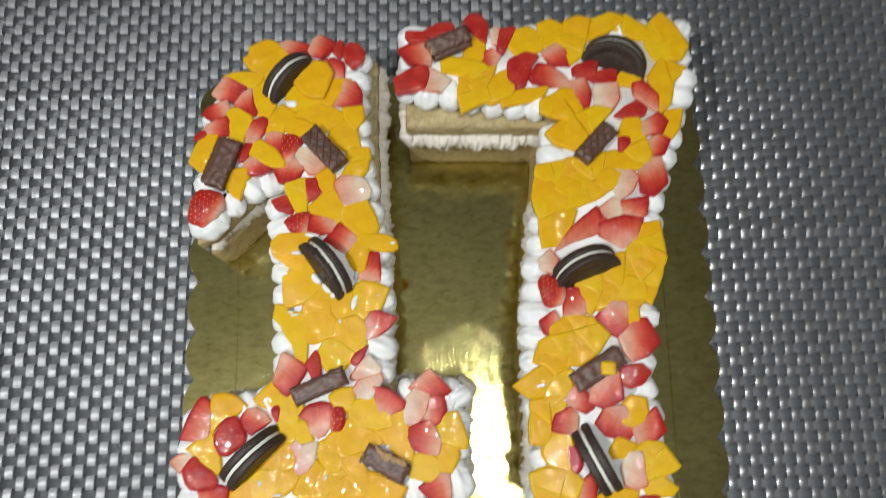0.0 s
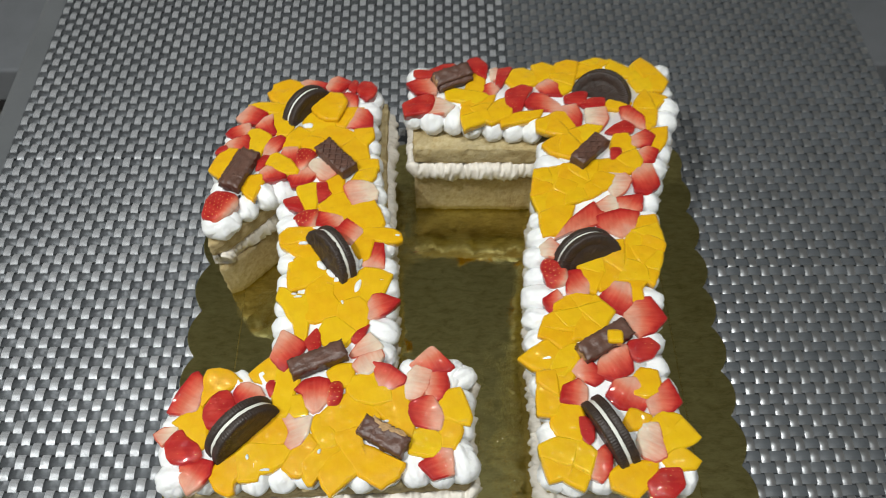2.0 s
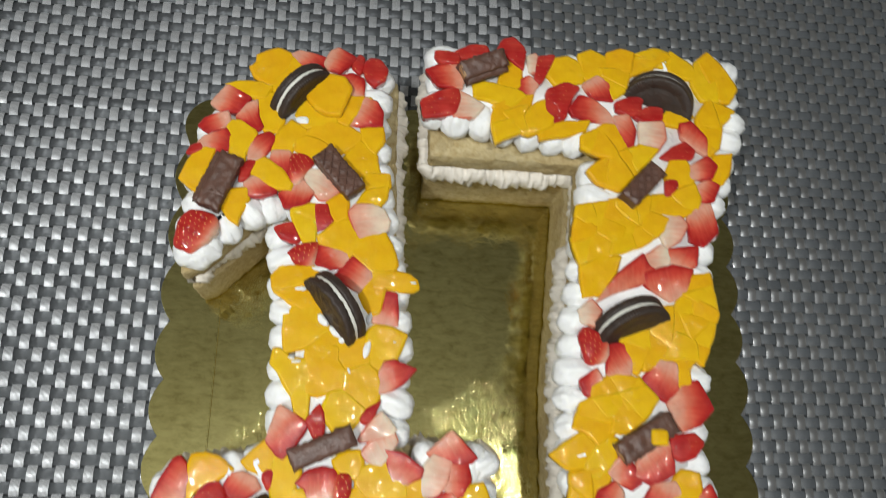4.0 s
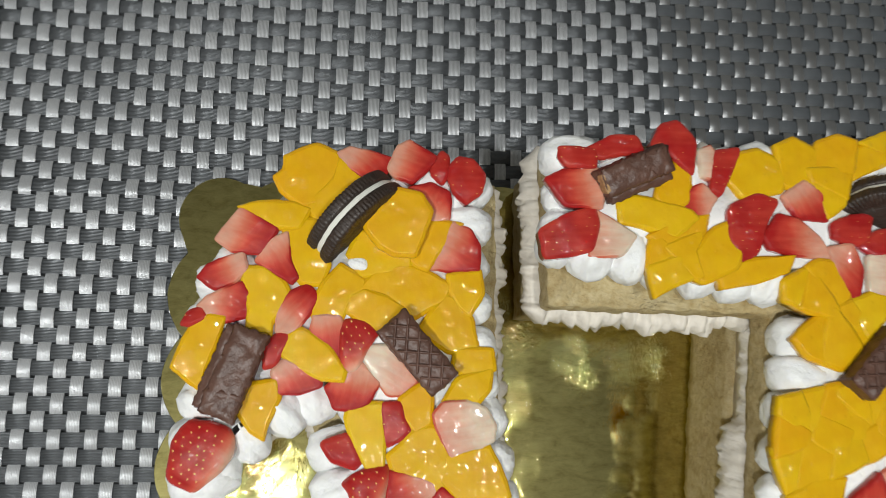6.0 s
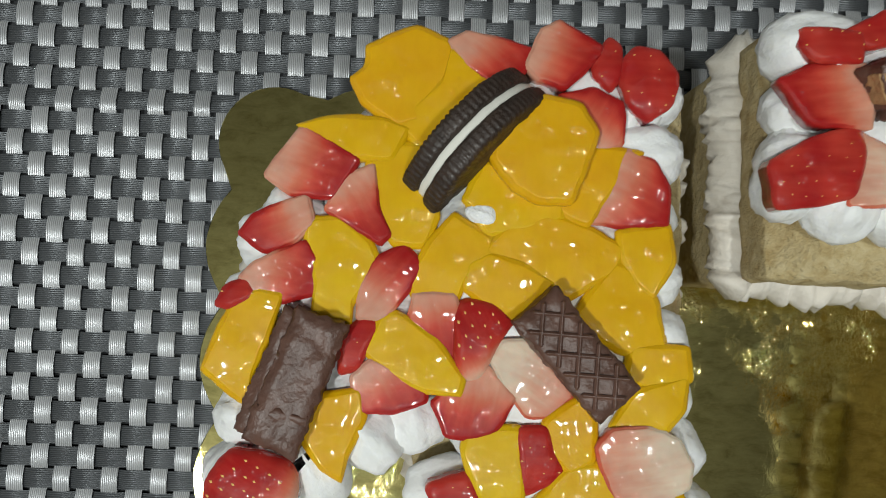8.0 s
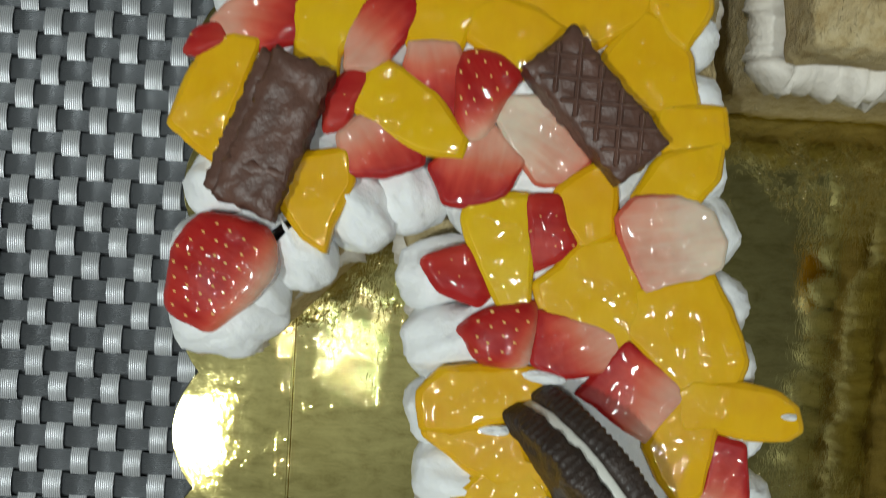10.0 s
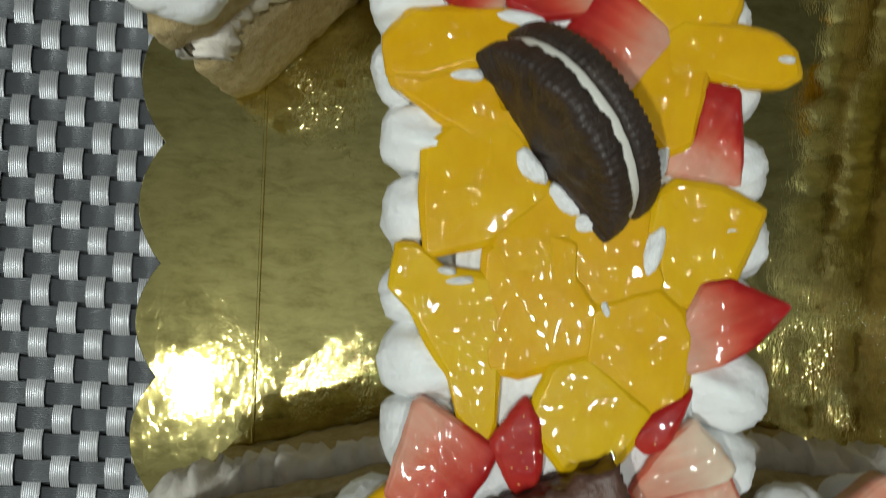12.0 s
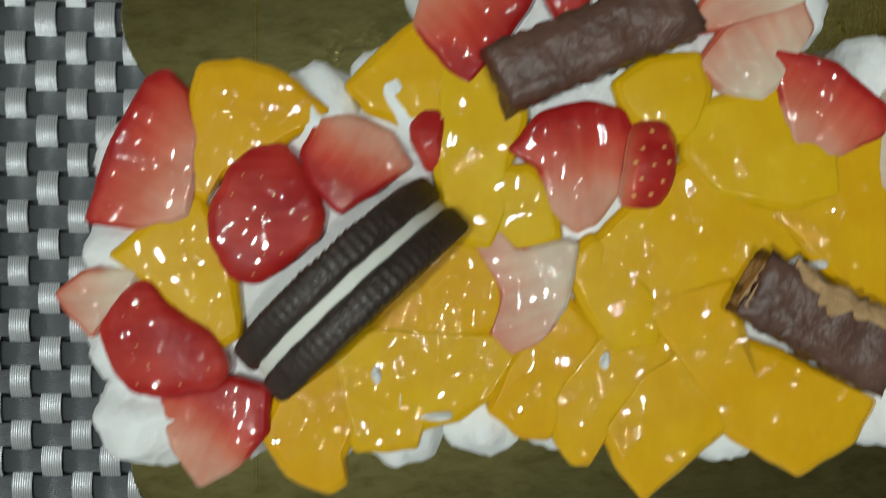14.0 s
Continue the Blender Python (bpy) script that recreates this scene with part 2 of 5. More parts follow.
def along(points, step):
    """Points at even steps round a closed outline, with the way outwards."""
    pts = [Vector(p) for p in points]
    ends = pts[1:] + pts[:1]
    total = sum((b - a).length for a, b in zip(pts, ends))
    count = max(3, round(total / step))
    got, gone, k = [], 0.0, 0
    for n in range(count):
        want = n * total / count
        while gone + (ends[k] - pts[k]).length < want:
            gone += (ends[k] - pts[k]).length
            k += 1
        d = (ends[k] - pts[k]).normalized()
        got.append((pts[k] + d * (want - gone), Vector((d.y, -d.x))))
    return got


def inset(points, by):
    pts = [Vector(p) for p in points]
    out = []
    for a, b, c in zip(pts[-1:] + pts[:-1], pts, pts[1:] + pts[:1]):
        n1 = Vector(((b - a).y, -(b - a).x)).normalized()
        n2 = Vector(((c - b).y, -(c - b).x)).normalized()
        n = (n1 + n2).normalized()
        out.append(b - n * by / max(0.5, n.dot(n1)))
    return out


def softened(points, ratio, times):
    """A closed outline with its corners cut again and again, until they are round."""
    pts = [Vector(p) for p in points]
    for _ in range(times):
        pts = [q for a, b in zip(pts, pts[1:] + pts[:1]) for q in (a.lerp(b, ratio), a.lerp(b, 1 - ratio))]
    return pts


def smooth_step(lo, hi, v):
    f = min(1.0, max(0.0, (v - lo) / (hi - lo)))
    return f * f * (3 - 2 * f)


def within(p, outline):
    crossings = 0
    for a, b in zip(outline, outline[1:] + outline[:1]):
        if (a.y > p.y) != (b.y > p.y) and p.x < a.x + (p.y - a.y) / (b.y - a.y) * (b.x - a.x):
            crossings += 1
    return crossings % 2 == 1


def rough_slab(points, z0, z1, step, amount, seed, levels=6, bulge=0.0):
    """An upright slab over an outline, with uneven sides and top. Outline counterclockwise."""
    ring = along(points, step)
    verts, faces = [], []
    n = len(ring)
    for k in range(levels + 1):
        f = k / levels
        z = z0 + (z1 - z0) * f
        for p, out in ring:
            push = amount * noise.noise(Vector((p.x * 140 + seed, p.y * 140, z * 190))) + 0.6 * amount * noise.noise(Vector((p.x * 420, p.y * 420 + seed, z * 420)))
            push += bulge * (1 - (2 * f - 1) ** 2)
            q = p + out * push
            verts.append((q.x, q.y, z + (0.5 * amount * noise.noise(Vector((p.x * 90, p.y * 90, seed))) if 0 < k else 0)))
    for k in range(levels):
        for i in range(n):
            j = (i + 1) % n
            faces.append((k * n + i, k * n + j, (k + 1) * n + j, (k + 1) * n + i))
    faces.append(tuple(range(levels * n, (levels + 1) * n)))
    faces.append(tuple(reversed(range(n))))
    return verts, faces


# ---- the room ----
def slab(name, label, x0, x1, y0, y1, z0, z1, mat):
    bm = bmesh.new()
    box(bm, x0, x1, y0, y1, z0, z1)
    return tagged(part(name, bm, mat, None), label, name.split("_")[0], kind="structure")


ROOM = (-2.0, 2.2, -1.6, 2.0)
x0, x1, y0, y1 = ROOM
slab("floor", "grey tiled kitchen floor under the table", x0 - 0.1, x1 + 0.1, y0 - 0.1, y1 + 0.1, -0.85, -0.755, M_FLOOR)
slab("ceiling", "plain painted ceiling with two hanging lamps", x0 - 0.1, x1 + 0.1, y0 - 0.1, y1 + 0.1, CEILING, CEILING + 0.1, M_CEIL)
slab("wall_north", "plain painted wall behind the table", x0 - 0.1, x1 + 0.1, y1, y1 + 0.1, -0.755, CEILING, M_WALL)
slab("wall_south", "plain painted wall", x0 - 0.1, x1 + 0.1, y0 - 0.1, y0, -0.755, CEILING, M_WALL)
slab("wall_west", "plain painted wall", x0 - 0.1, x0, y0, y1, -0.755, CEILING, M_WALL)
slab("wall_east", "plain painted wall", x1, x1 + 0.1, y0, y1, -0.755, CEILING, M_WALL)

for lx, ly, lw, ld, power in LAMPS:
    lamp = thing("pendant_lamp", "white rectangular lamp hanging from the ceiling, lit", "lamp", "hanging lamps", m=pose(lx, ly, HANG))
    bm = bmesh.new()
    box(bm, -lw / 2 - 0.006, lw / 2 + 0.006, -ld / 2 - 0.006, ld / 2 + 0.006, 0.003, 0.037, 0.004)
    part("housing", bm, M_LAMP, lamp)
    bm = bmesh.new()
    box(bm, -0.003, 0.003, -0.003, 0.003, 0.042, CEILING - HANG, 0.001, 1)
    part("cord", bm, M_LAMP, lamp)

# table
table = thing("table", "grey table under a woven cloth", "table")
bm = bmesh.new()
box(bm, -0.452, 0.4175, -0.42, 0.85, -0.042, -0.0075, 0.006)
part("tabletop", bm, M_TABLE, table)
for lx, ly in ((-0.41, -0.36), (0.375, -0.36), (-0.41, 0.79), (0.375, 0.79)):
    bm = bmesh.new()
    box(bm, lx - 0.025, lx + 0.025, ly - 0.025, ly + 0.025, -0.755, -0.042, 0.004)
    part("leg", bm, M_TABLE, table)



def chair(x, y, turn, label):
    """A kitchen chair pushed to the table; turn: where its front points."""
    ob = thing("kitchen_chair", label, "chair", "chairs at the table", m=pose(x, y, -0.755, 0, 0, turn))
    bm = bmesh.new()
    box(bm, -0.21, 0.21, -0.20, 0.20, 0.396, 0.465, 0.007, 3)
    part("seat", bm, M_SEAT, ob, "grey-blue padded seat")
    bm = bmesh.new()
    box(bm, -0.207, 0.207, -0.197, 0.197, 0.370, 0.396, 0.003)
    part("seat_frame", bm, M_DARK, ob, "black seat frame")
    for lx, ly in ((-0.18, -0.17), (0.18, -0.17), (-0.18, 0.17), (0.18, 0.17)):
        bm = bmesh.new()
        box(bm, lx - 0.014, lx + 0.014, ly - 0.014, ly + 0.014, 0.0, 0.370, 0.003)
        part("leg", bm, M_DARK, ob)
    return ob


chair(-0.86, 0.877, 0, "grey-blue padded kitchen chair beside the table")
chair(0.865, 0.877, 0, "grey padded kitchen chair with black frame beside the table")

# ---- woven cloth ----
PX, PY = 0.0093, 0.0089


def cloth_height(x, y, side):
    """Creases where the mat was folded, and slight waves."""
    h = -0.0045 + 0.0006 * math.sin(x * 31 + 1.0) * math.sin(y * 23)
    if side > 0:
        h += 0.0011 * math.exp(-(((y - 0.143) / 0.0035) ** 2))
    else:
        h += 0.0009 * math.exp(-(((y - 0.270) / 0.0035) ** 2))
    return h


def ribbons(area, lengthwise, side):
    """One woven strip after the other, each over and under its neighbours."""
    cx0, cx1, cy0, cy1 = area
    nx, ny = round((cx1 - cx0) / PX), round((cy1 - cy0) / PY)
    lines, steps = (nx, ny) if lengthwise else (ny, nx)
    wide = 0.0065 if lengthwise else 0.0076
    sub = 4
    for k in range(lines):
        shift = 0.0004 * math.sin(k * 7.3)
        verts, faces = [], []
        for s in range(steps * sub + 1):
            f = s / sub
            wave = math.cos(math.pi * (f - 0.5 + k)) * (1 if lengthwise else -1)
            wave = math.copysign(abs(wave) ** 0.6, wave)
            lift = 0.00075 * wave + (0.0003 if lengthwise else 0)
            for across in (-0.5, -0.2, 0.2, 0.5):
                droop = -0.00035 if abs(across) == 0.5 else 0
                if lengthwise:
                    x, y = cx0 + (k + 0.5) * PX + across * wide + shift, cy0 + f * PY
                else:
                    x, y = cx0 + f * PX, cy0 + (k + 0.5) * PY + across * wide + shift
                verts.append((x, y, cloth_height(x, y, side) + lift + droop))
        for s in range(steps * sub):
            a = 4 * s
            for c in range(3):
                q = (a + c, a + c + 1, a + c + 5, a + c + 4)
                faces.append(q if lengthwise else q[::-1])
        yield verts, faces


M_BACK = plain("mat_backing", (0.03, 0.032, 0.035), 0.8)


def woven_mat(area, side, silver, dark, label):
    mat = thing("woven_mat", label, "placemat", "woven mats on the table")
    for v, f in ribbons(area, True, side):
        part("lengthwise_strip", mesh_of("lengthwise_strip", v, f, silver), None, mat)
    for v, f in ribbons(area, False, side):
        part("cross_strip", mesh_of("cross_strip", v, f, dark), None, mat)
    bm = bmesh.new()
    box(bm, area[0] + 0.002, area[1] - 0.002, area[2] + 0.002, area[3] - 0.002, -0.0075, -0.0068)
    part("backing", bm, M_BACK, mat)


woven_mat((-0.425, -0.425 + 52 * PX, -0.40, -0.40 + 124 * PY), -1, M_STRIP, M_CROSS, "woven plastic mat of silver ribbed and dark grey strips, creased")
woven_mat((0.0590, 0.0590 + 41 * PX, -0.40, -0.40 + 124 * PY), 1, M_STRIP_DULL, M_WEFT, "woven plastic mat of grey strips with a fold line")

# ---- gold cake board ----
BX0, BX1, BY0, BY1 = -0.2105, 0.2100, -0.116, 0.272
NOTCHES_WEST = (0.2367, 0.192, 0.147, 0.102, 0.0605, 0.0218, -0.0187, -0.057, -0.0955)
NOTCHES_EAST = (-0.0955, -0.0706, -0.0306, 0.0075, 0.0446, 0.0838, 0.1206, 0.159, 0.199, 0.2367)


def scalloped():
    """The board's outline, counterclockwise: small lobes along the sides, a larger round one at each corner."""
    pts = []

    def side(stops, out):
        out = Vector(out)
        for a, b in zip(stops, stops[1:]):
            a, b = Vector(a), Vector(b)
            for s in range(12):
                pts.append(a.lerp(b, s / 12) + out * 0.2 * (b - a).length * math.sin(math.pi * s / 12) ** 0.85)

    def corner(x, y, turn):
        for s in range(24):
            a = radians(turn - 28 + 146 * s / 23)
            pts.append(Vector((x + 0.0225 * math.cos(a), y + 0.0225 * math.sin(a))))

    west, east = BX0 + 0.034, BX1 - 0.034
    row = [west + (east - west) * k / 9 for k in range(10)]
    side([(x, BY0) for x in row], (0, -1))
    corner(BX1 - 0.0165, BY0 + 0.0155, -90)
    side([(BX1, y) for y in NOTCHES_EAST], (1, 0))
    corner(BX1 - 0.0165, BY1 - 0.0155, 0)
    side([(x, BY1) for x in row[::-1]], (0, 1))
    corner(BX0 + 0.0165, BY1 - 0.0155, 90)
    side([(BX0, y) for y in NOTCHES_WEST], (-1, 0))
    corner(BX0 + 0.0165, BY0 + 0.0155, 180)
    return pts


def one_outline(pts, heart):
    """The same lobes as one line round the middle, without the overlaps at the corners."""
    hubs = [Vector((x, y)) for x in (BX0 + 0.0165, BX1 - 0.0165) for y in (BY0 + 0.0155, BY1 - 0.0155)]
    kept = []
    for p in pts:
        apart = min((p - h).length for h in hubs)
        inside = BX0 < p.x < BX1 and BY0 < p.y < BY1
        if apart > 0.0228 or (apart > 0.0222 and not inside):
            kept.append(p)
    return sorted(kept, key=lambda p: math.atan2(p.y - heart.y, p.x - heart.x))


board = thing("cake_board", "shiny gold cardboard cake board with a scalloped edge", "cake board")
middle = Vector((0.0, 0.08))
outline = one_outline(scalloped(), middle)
verts, faces = [], []
for share, z in ((0.96, -0.0022), (1.0, -0.0022), (1.0, -0.0004), (0.9985, 0.0), (0.93, 0.0), (0.6, 0.0), (0.3, 0.0)):
    for p in outline:
        q = middle + (p - middle) * share
        verts.append((q.x, q.y, z))
n = len(outline)
for k in range(6):
    for a in range(n):
        b = (a + 1) % n
        faces.append((k * n + a, k * n + b, (k + 1) * n + b, (k + 1) * n + a))
verts.append((middle.x, middle.y, 0.0))
for a in range(n):
    faces.append((6 * n + a, 6 * n + (a + 1) % n, len(verts) - 1))
part("card", mesh_of("card", verts, faces, M_GOLD, smooth=False), None, board)
# creases pressed into the card
for cx in (-0.1765, 0.1765):
    bm = bmesh.new()
    box(bm, cx - 0.0006, cx + 0.0006, BY0 + 0.006, BY1 - 0.006, -0.001, 0.0004, 0.0003, 1)
    part("crease", bm, M_GOLD, board)
bm = bmesh.new()
box(bm, BX0 + 0.006, BX1 - 0.006, -0.0836, -0.0824, -0.001, 0.0004, 0.0003, 1)
part("crease", bm, M_GOLD, board)

# ---- the two number cakes ----
ONE_TOP = [(-0.186, -0.070), (0.006, -0.063), (0.009, 0.010), (-0.006, 0.018), (-0.043, 0.016), (-0.044, 0.080), (-0.049, 0.125), (-0.054, 0.160), (-0.060, 0.200), (-0.062, 0.235), (-0.060, 0.258), (-0.078, 0.264), (-0.144, 0.252), (-0.183, 0.216), (-0.190, 0.150), (-0.190, 0.124), (-0.176, 0.119), (-0.136, 0.154), (-0.130, 0.098), (-0.125, 0.014), (-0.155, 0.006), (-0.188, -0.005)]
ONE_SPONGE = [(-0.184, -0.068), (0.005, -0.062), (0.006, 0.012), (-0.049, 0.016), (-0.053, 0.125), (-0.056, 0.200), (-0.056, 0.260), (-0.143, 0.250), (-0.181, 0.214), (-0.188, 0.150), (-0.188, 0.117), (-0.177, 0.122), (-0.137, 0.163), (-0.125, 0.098), (-0.121, 0.014), (-0.186, -0.002)]
SEVEN_TOP = [(-0.037, 0.2715), (-0.038, 0.222), (0.000, 0.213), (0.068, 0.205), (0.062, 0.162), (0.053, 0.112), (0.0445, 0.046), (0.0450, 0.012), (0.050, -0.030), (0.052, -0.072), (0.140, -0.072), (0.139, -0.020), (0.137, 0.022), (0.141, 0.068), (0.151, 0.140), (0.168, 0.188), (0.179, 0.222), (0.181, 0.240), (0.178, 0.283), (0.080, 0.2785), (0.020, 0.2730)]
SEVEN_SPONGE = [(-0.033, 0.277), (-0.033, 0.204), (0.069, 0.202), (0.066, 0.170), (0.0605, 0.110), (0.0555, 0.060), (0.0550, 0.015), (0.0545, -0.066), (0.138, -0.068), (0.137, 0.022), (0.148, 0.140), (0.166, 0.190), (0.178, 0.225), (0.181, 0.284)]


def dollop_mesh(seed):
    """A piped shell of whipped cream: ridged by the star nozzle, blunt at +x and drawn to a tail at -x."""
    rings, turns = 14, 36
    verts, faces = [], []
    rnd = random.Random(seed)
    twist, lift = rnd.uniform(0.6, 1.6) * rnd.choice((-1, 1)), rnd.uniform(-0.2, 0.3)
    for i in range(rings + 1):
        f = i / rings
        a = math.pi * f
        for j in range(turns):
            b = 2 * math.pi * j / turns
            r = math.sin(a) ** 0.75 if 0 < i < rings else 0.0
            fold = abs(math.sin(3.5 * (b + twist * f) + seed)) ** 0.7
            frill = abs(math.sin(9 * (b + 0.7 * twist * f) + 2 * seed))
            ridge = 0.88 + (0.15 * fold + 0.09 * frill) * math.sin(a)
            x = 0.0108 * math.cos(a) * (1.0 if f < 0.5 else 1.3)
            y = 0.0104 * r * ridge * math.cos(b) * (1.08 - 0.45 * f)
            z = 0.0095 * r * ridge * math.sin(b) * (1.05 - 0.30 * f) + lift * 0.002 * f - 0.003 * f ** 3
            n = noise.noise_vector(Vector((x * 190 + seed * 9, y * 190, z * 190))) * 0.0011
            n += noise.noise_vector(Vector((x * 600 + seed * 5, y * 600, z * 600))) * 0.0004
            verts.append((x + n.x, y + n.y, z + n.z))
    for i in range(rings):
        for j in range(turns):
            k = (j + 1) % turns
            faces.append((i * turns + j, (i + 1) * turns + j, (i + 1) * turns + k, i * turns + k))
    return mesh_of("cream_shell", verts, faces, M_CREAM)


SHELLS = [dollop_mesh(s) for s in range(10)]


def smeared(p):
    """How far the cream between the sponges is wiped back: at the corner of the seven's stem, under the hook and beside the stem of the one."""
    back = 0.0
    if 0.05 < p.x < 0.08:
        back = 0.0085 * smooth_step(0.146, 0.156, p.y) * (1 - smooth_step(0.198, 0.204, p.y))
    if p.x < -0.128 and 0.112 < p.y < 0.172:
        back = 0.0042 + 0.0045 * (1 - smooth_step(-0.172, -0.160, p.x))
    if -0.132 < p.x < -0.115 and p.y < 0.15:
        back = 0.0045 * smooth_step(0.010, 0.020, p.y)
    return back


def filling_mesh(points, seed, level):
    """The piped ruffle of cream between the sponges: one band with slanting folds."""
    verts, faces = [], []
    ring = along(points, 0.0011)
    n, turns = len(ring), 16
    folds = round(n * 0.0011 / 0.0092)
    for k, (p, out) in enumerate(ring):
        side = Vector((-out.y, out.x))
        phase = folds * k / n + 1.5 * noise.noise(Vector((p.x * 60, p.y * 60, seed))) + 0.35 * noise.noise(Vector((p.x * 240, p.y * 240, seed)))
        ruffle = 0.75 + 0.6 * noise.noise(Vector((p.x * 130, p.y * 130, seed + 7)))
        for j in range(turns):
            b = 2 * math.pi * j / turns
            u, h = math.cos(b), math.sin(b)
            fold = ruffle * ((phase + 0.42 * h) % 1.0) ** 0.6
            loose = 0.0030 * noise.noise(Vector((p.x * 70, p.y * 70, 3.0 + seed))) + 0.0018 * noise.noise(Vector((p.x * 330, p.y * 420, h * 2 + seed)))
            q = p + out * (u * (0.0044 + 0.0044 * fold) + 0.0006 + loose - smeared(p)) + side * (0.0016 * h)
            verts.append((q.x, q.y, level + h * (0.0072 + 0.0030 * fold) + loose))
    for k in range(n):
        m = (k + 1) % n
        for j in range(turns):
            i = (j + 1) % turns
            faces.append((k * turns + j, m * turns + j, m * turns + i, k * turns + i))
    return mesh_of("cream_filling", verts, faces, M_FILLING)


def number_cake(name, label, top, sponge, seed, rise=0.0, extra=()):
    cake = thing(name, label, "cake", "number cakes on the board")
    for n, (z0, z1) in enumerate(((0.0004, 0.0435 + 0.5 * rise), (0.0615 + 0.6 * rise, 0.0768 + rise))):
        v, f = rough_slab(sponge, z0, z1, 0.0026, 0.0012, seed + n * 5, 8, 0.0006)
        part("sponge_layer", mesh_of("sponge_layer", v, f, M_SPONGE), None, cake, "crumbly golden sponge")
    v, f = rough_slab(inset(sponge, 0.003), 0.0425 + 0.5 * rise, 0.0625 + 0.6 * rise, 0.004, 0.0006, seed + 20, 3)
    part("filling_core", mesh_of("filling_core", v, f, M_FILLING), None, cake)
    part("filling_ruffle", filling_mesh(sponge, seed, 0.0530 + 0.55 * rise), None, cake, "piped ivory cream ruffle")
    v, f = rough_slab(inset(top, 0.0165), 0.072 + rise, 0.0947 + rise, 0.003, 0.0010, seed + 30, 3)
    part("cream_bed", mesh_of("cream_bed", v, f, M_CREAM), None, cake, "spread white whipped cream")
    rnd = random.Random(seed + 3)
    for p, out in along(softened(top, 0.05, 1), 0.0165):
        q = p - out * (0.0113 + rnd.uniform(-0.0012, 0.0012))
        turn = math.degrees(math.atan2(out.y, out.x)) + rnd.uniform(-16, 16)
        size = rnd.uniform(1.12, 1.30)
        m = pose(q.x, q.y, 0.0852 + rise + rnd.uniform(-0.001, 0.0012), 0, rnd.uniform(2, 12), turn) @ Matrix.Diagonal((size, size * rnd.uniform(0.74, 0.88), size, 1))
        part("cream_shell", rnd.choice(SHELLS), None, cake, m=m)
    for x, y, turn in extra:
        part("cream_shell", rnd.choice(SHELLS), None, cake, m=pose(x, y, 0.083 + rise, 0, 5, turn) @ Matrix.Diagonal((1.15, 1.1, 1.15, 1)))
    # spread dollops under the fruit
    heart = inset(top, 0.021)
    for k in range(-16, 17):
        for j in range(-8, 24):
            p = Vector((k * 0.0135 + (j % 2) * 0.006, j * 0.0125)) + Vector((rnd.uniform(-0.002, 0.002), rnd.uniform(-0.002, 0.002)))
            if within(p, heart):
                m = pose(p.x, p.y, 0.0850 + rise + rnd.uniform(-0.001, 0.0008), 0, rnd.uniform(-6, 6), rnd.uniform(0, 360))
                part("cream_dollop", rnd.choice(SHELLS), None, cake, m=m)
    return cake


number_cake("number_one_cake", "layered sponge cake shaped as a one, topped with cream", ONE_TOP, ONE_SPONGE, 1, extra=((-0.1650, 0.1500, 30), (-0.1351, 0.1636, -60), (-0.1391, 0.1726, -40)))
number_cake("number_seven_cake", "layered sponge cake shaped as a seven, topped with cream", SEVEN_TOP, SEVEN_SPONGE, 2, rise=0.0080)


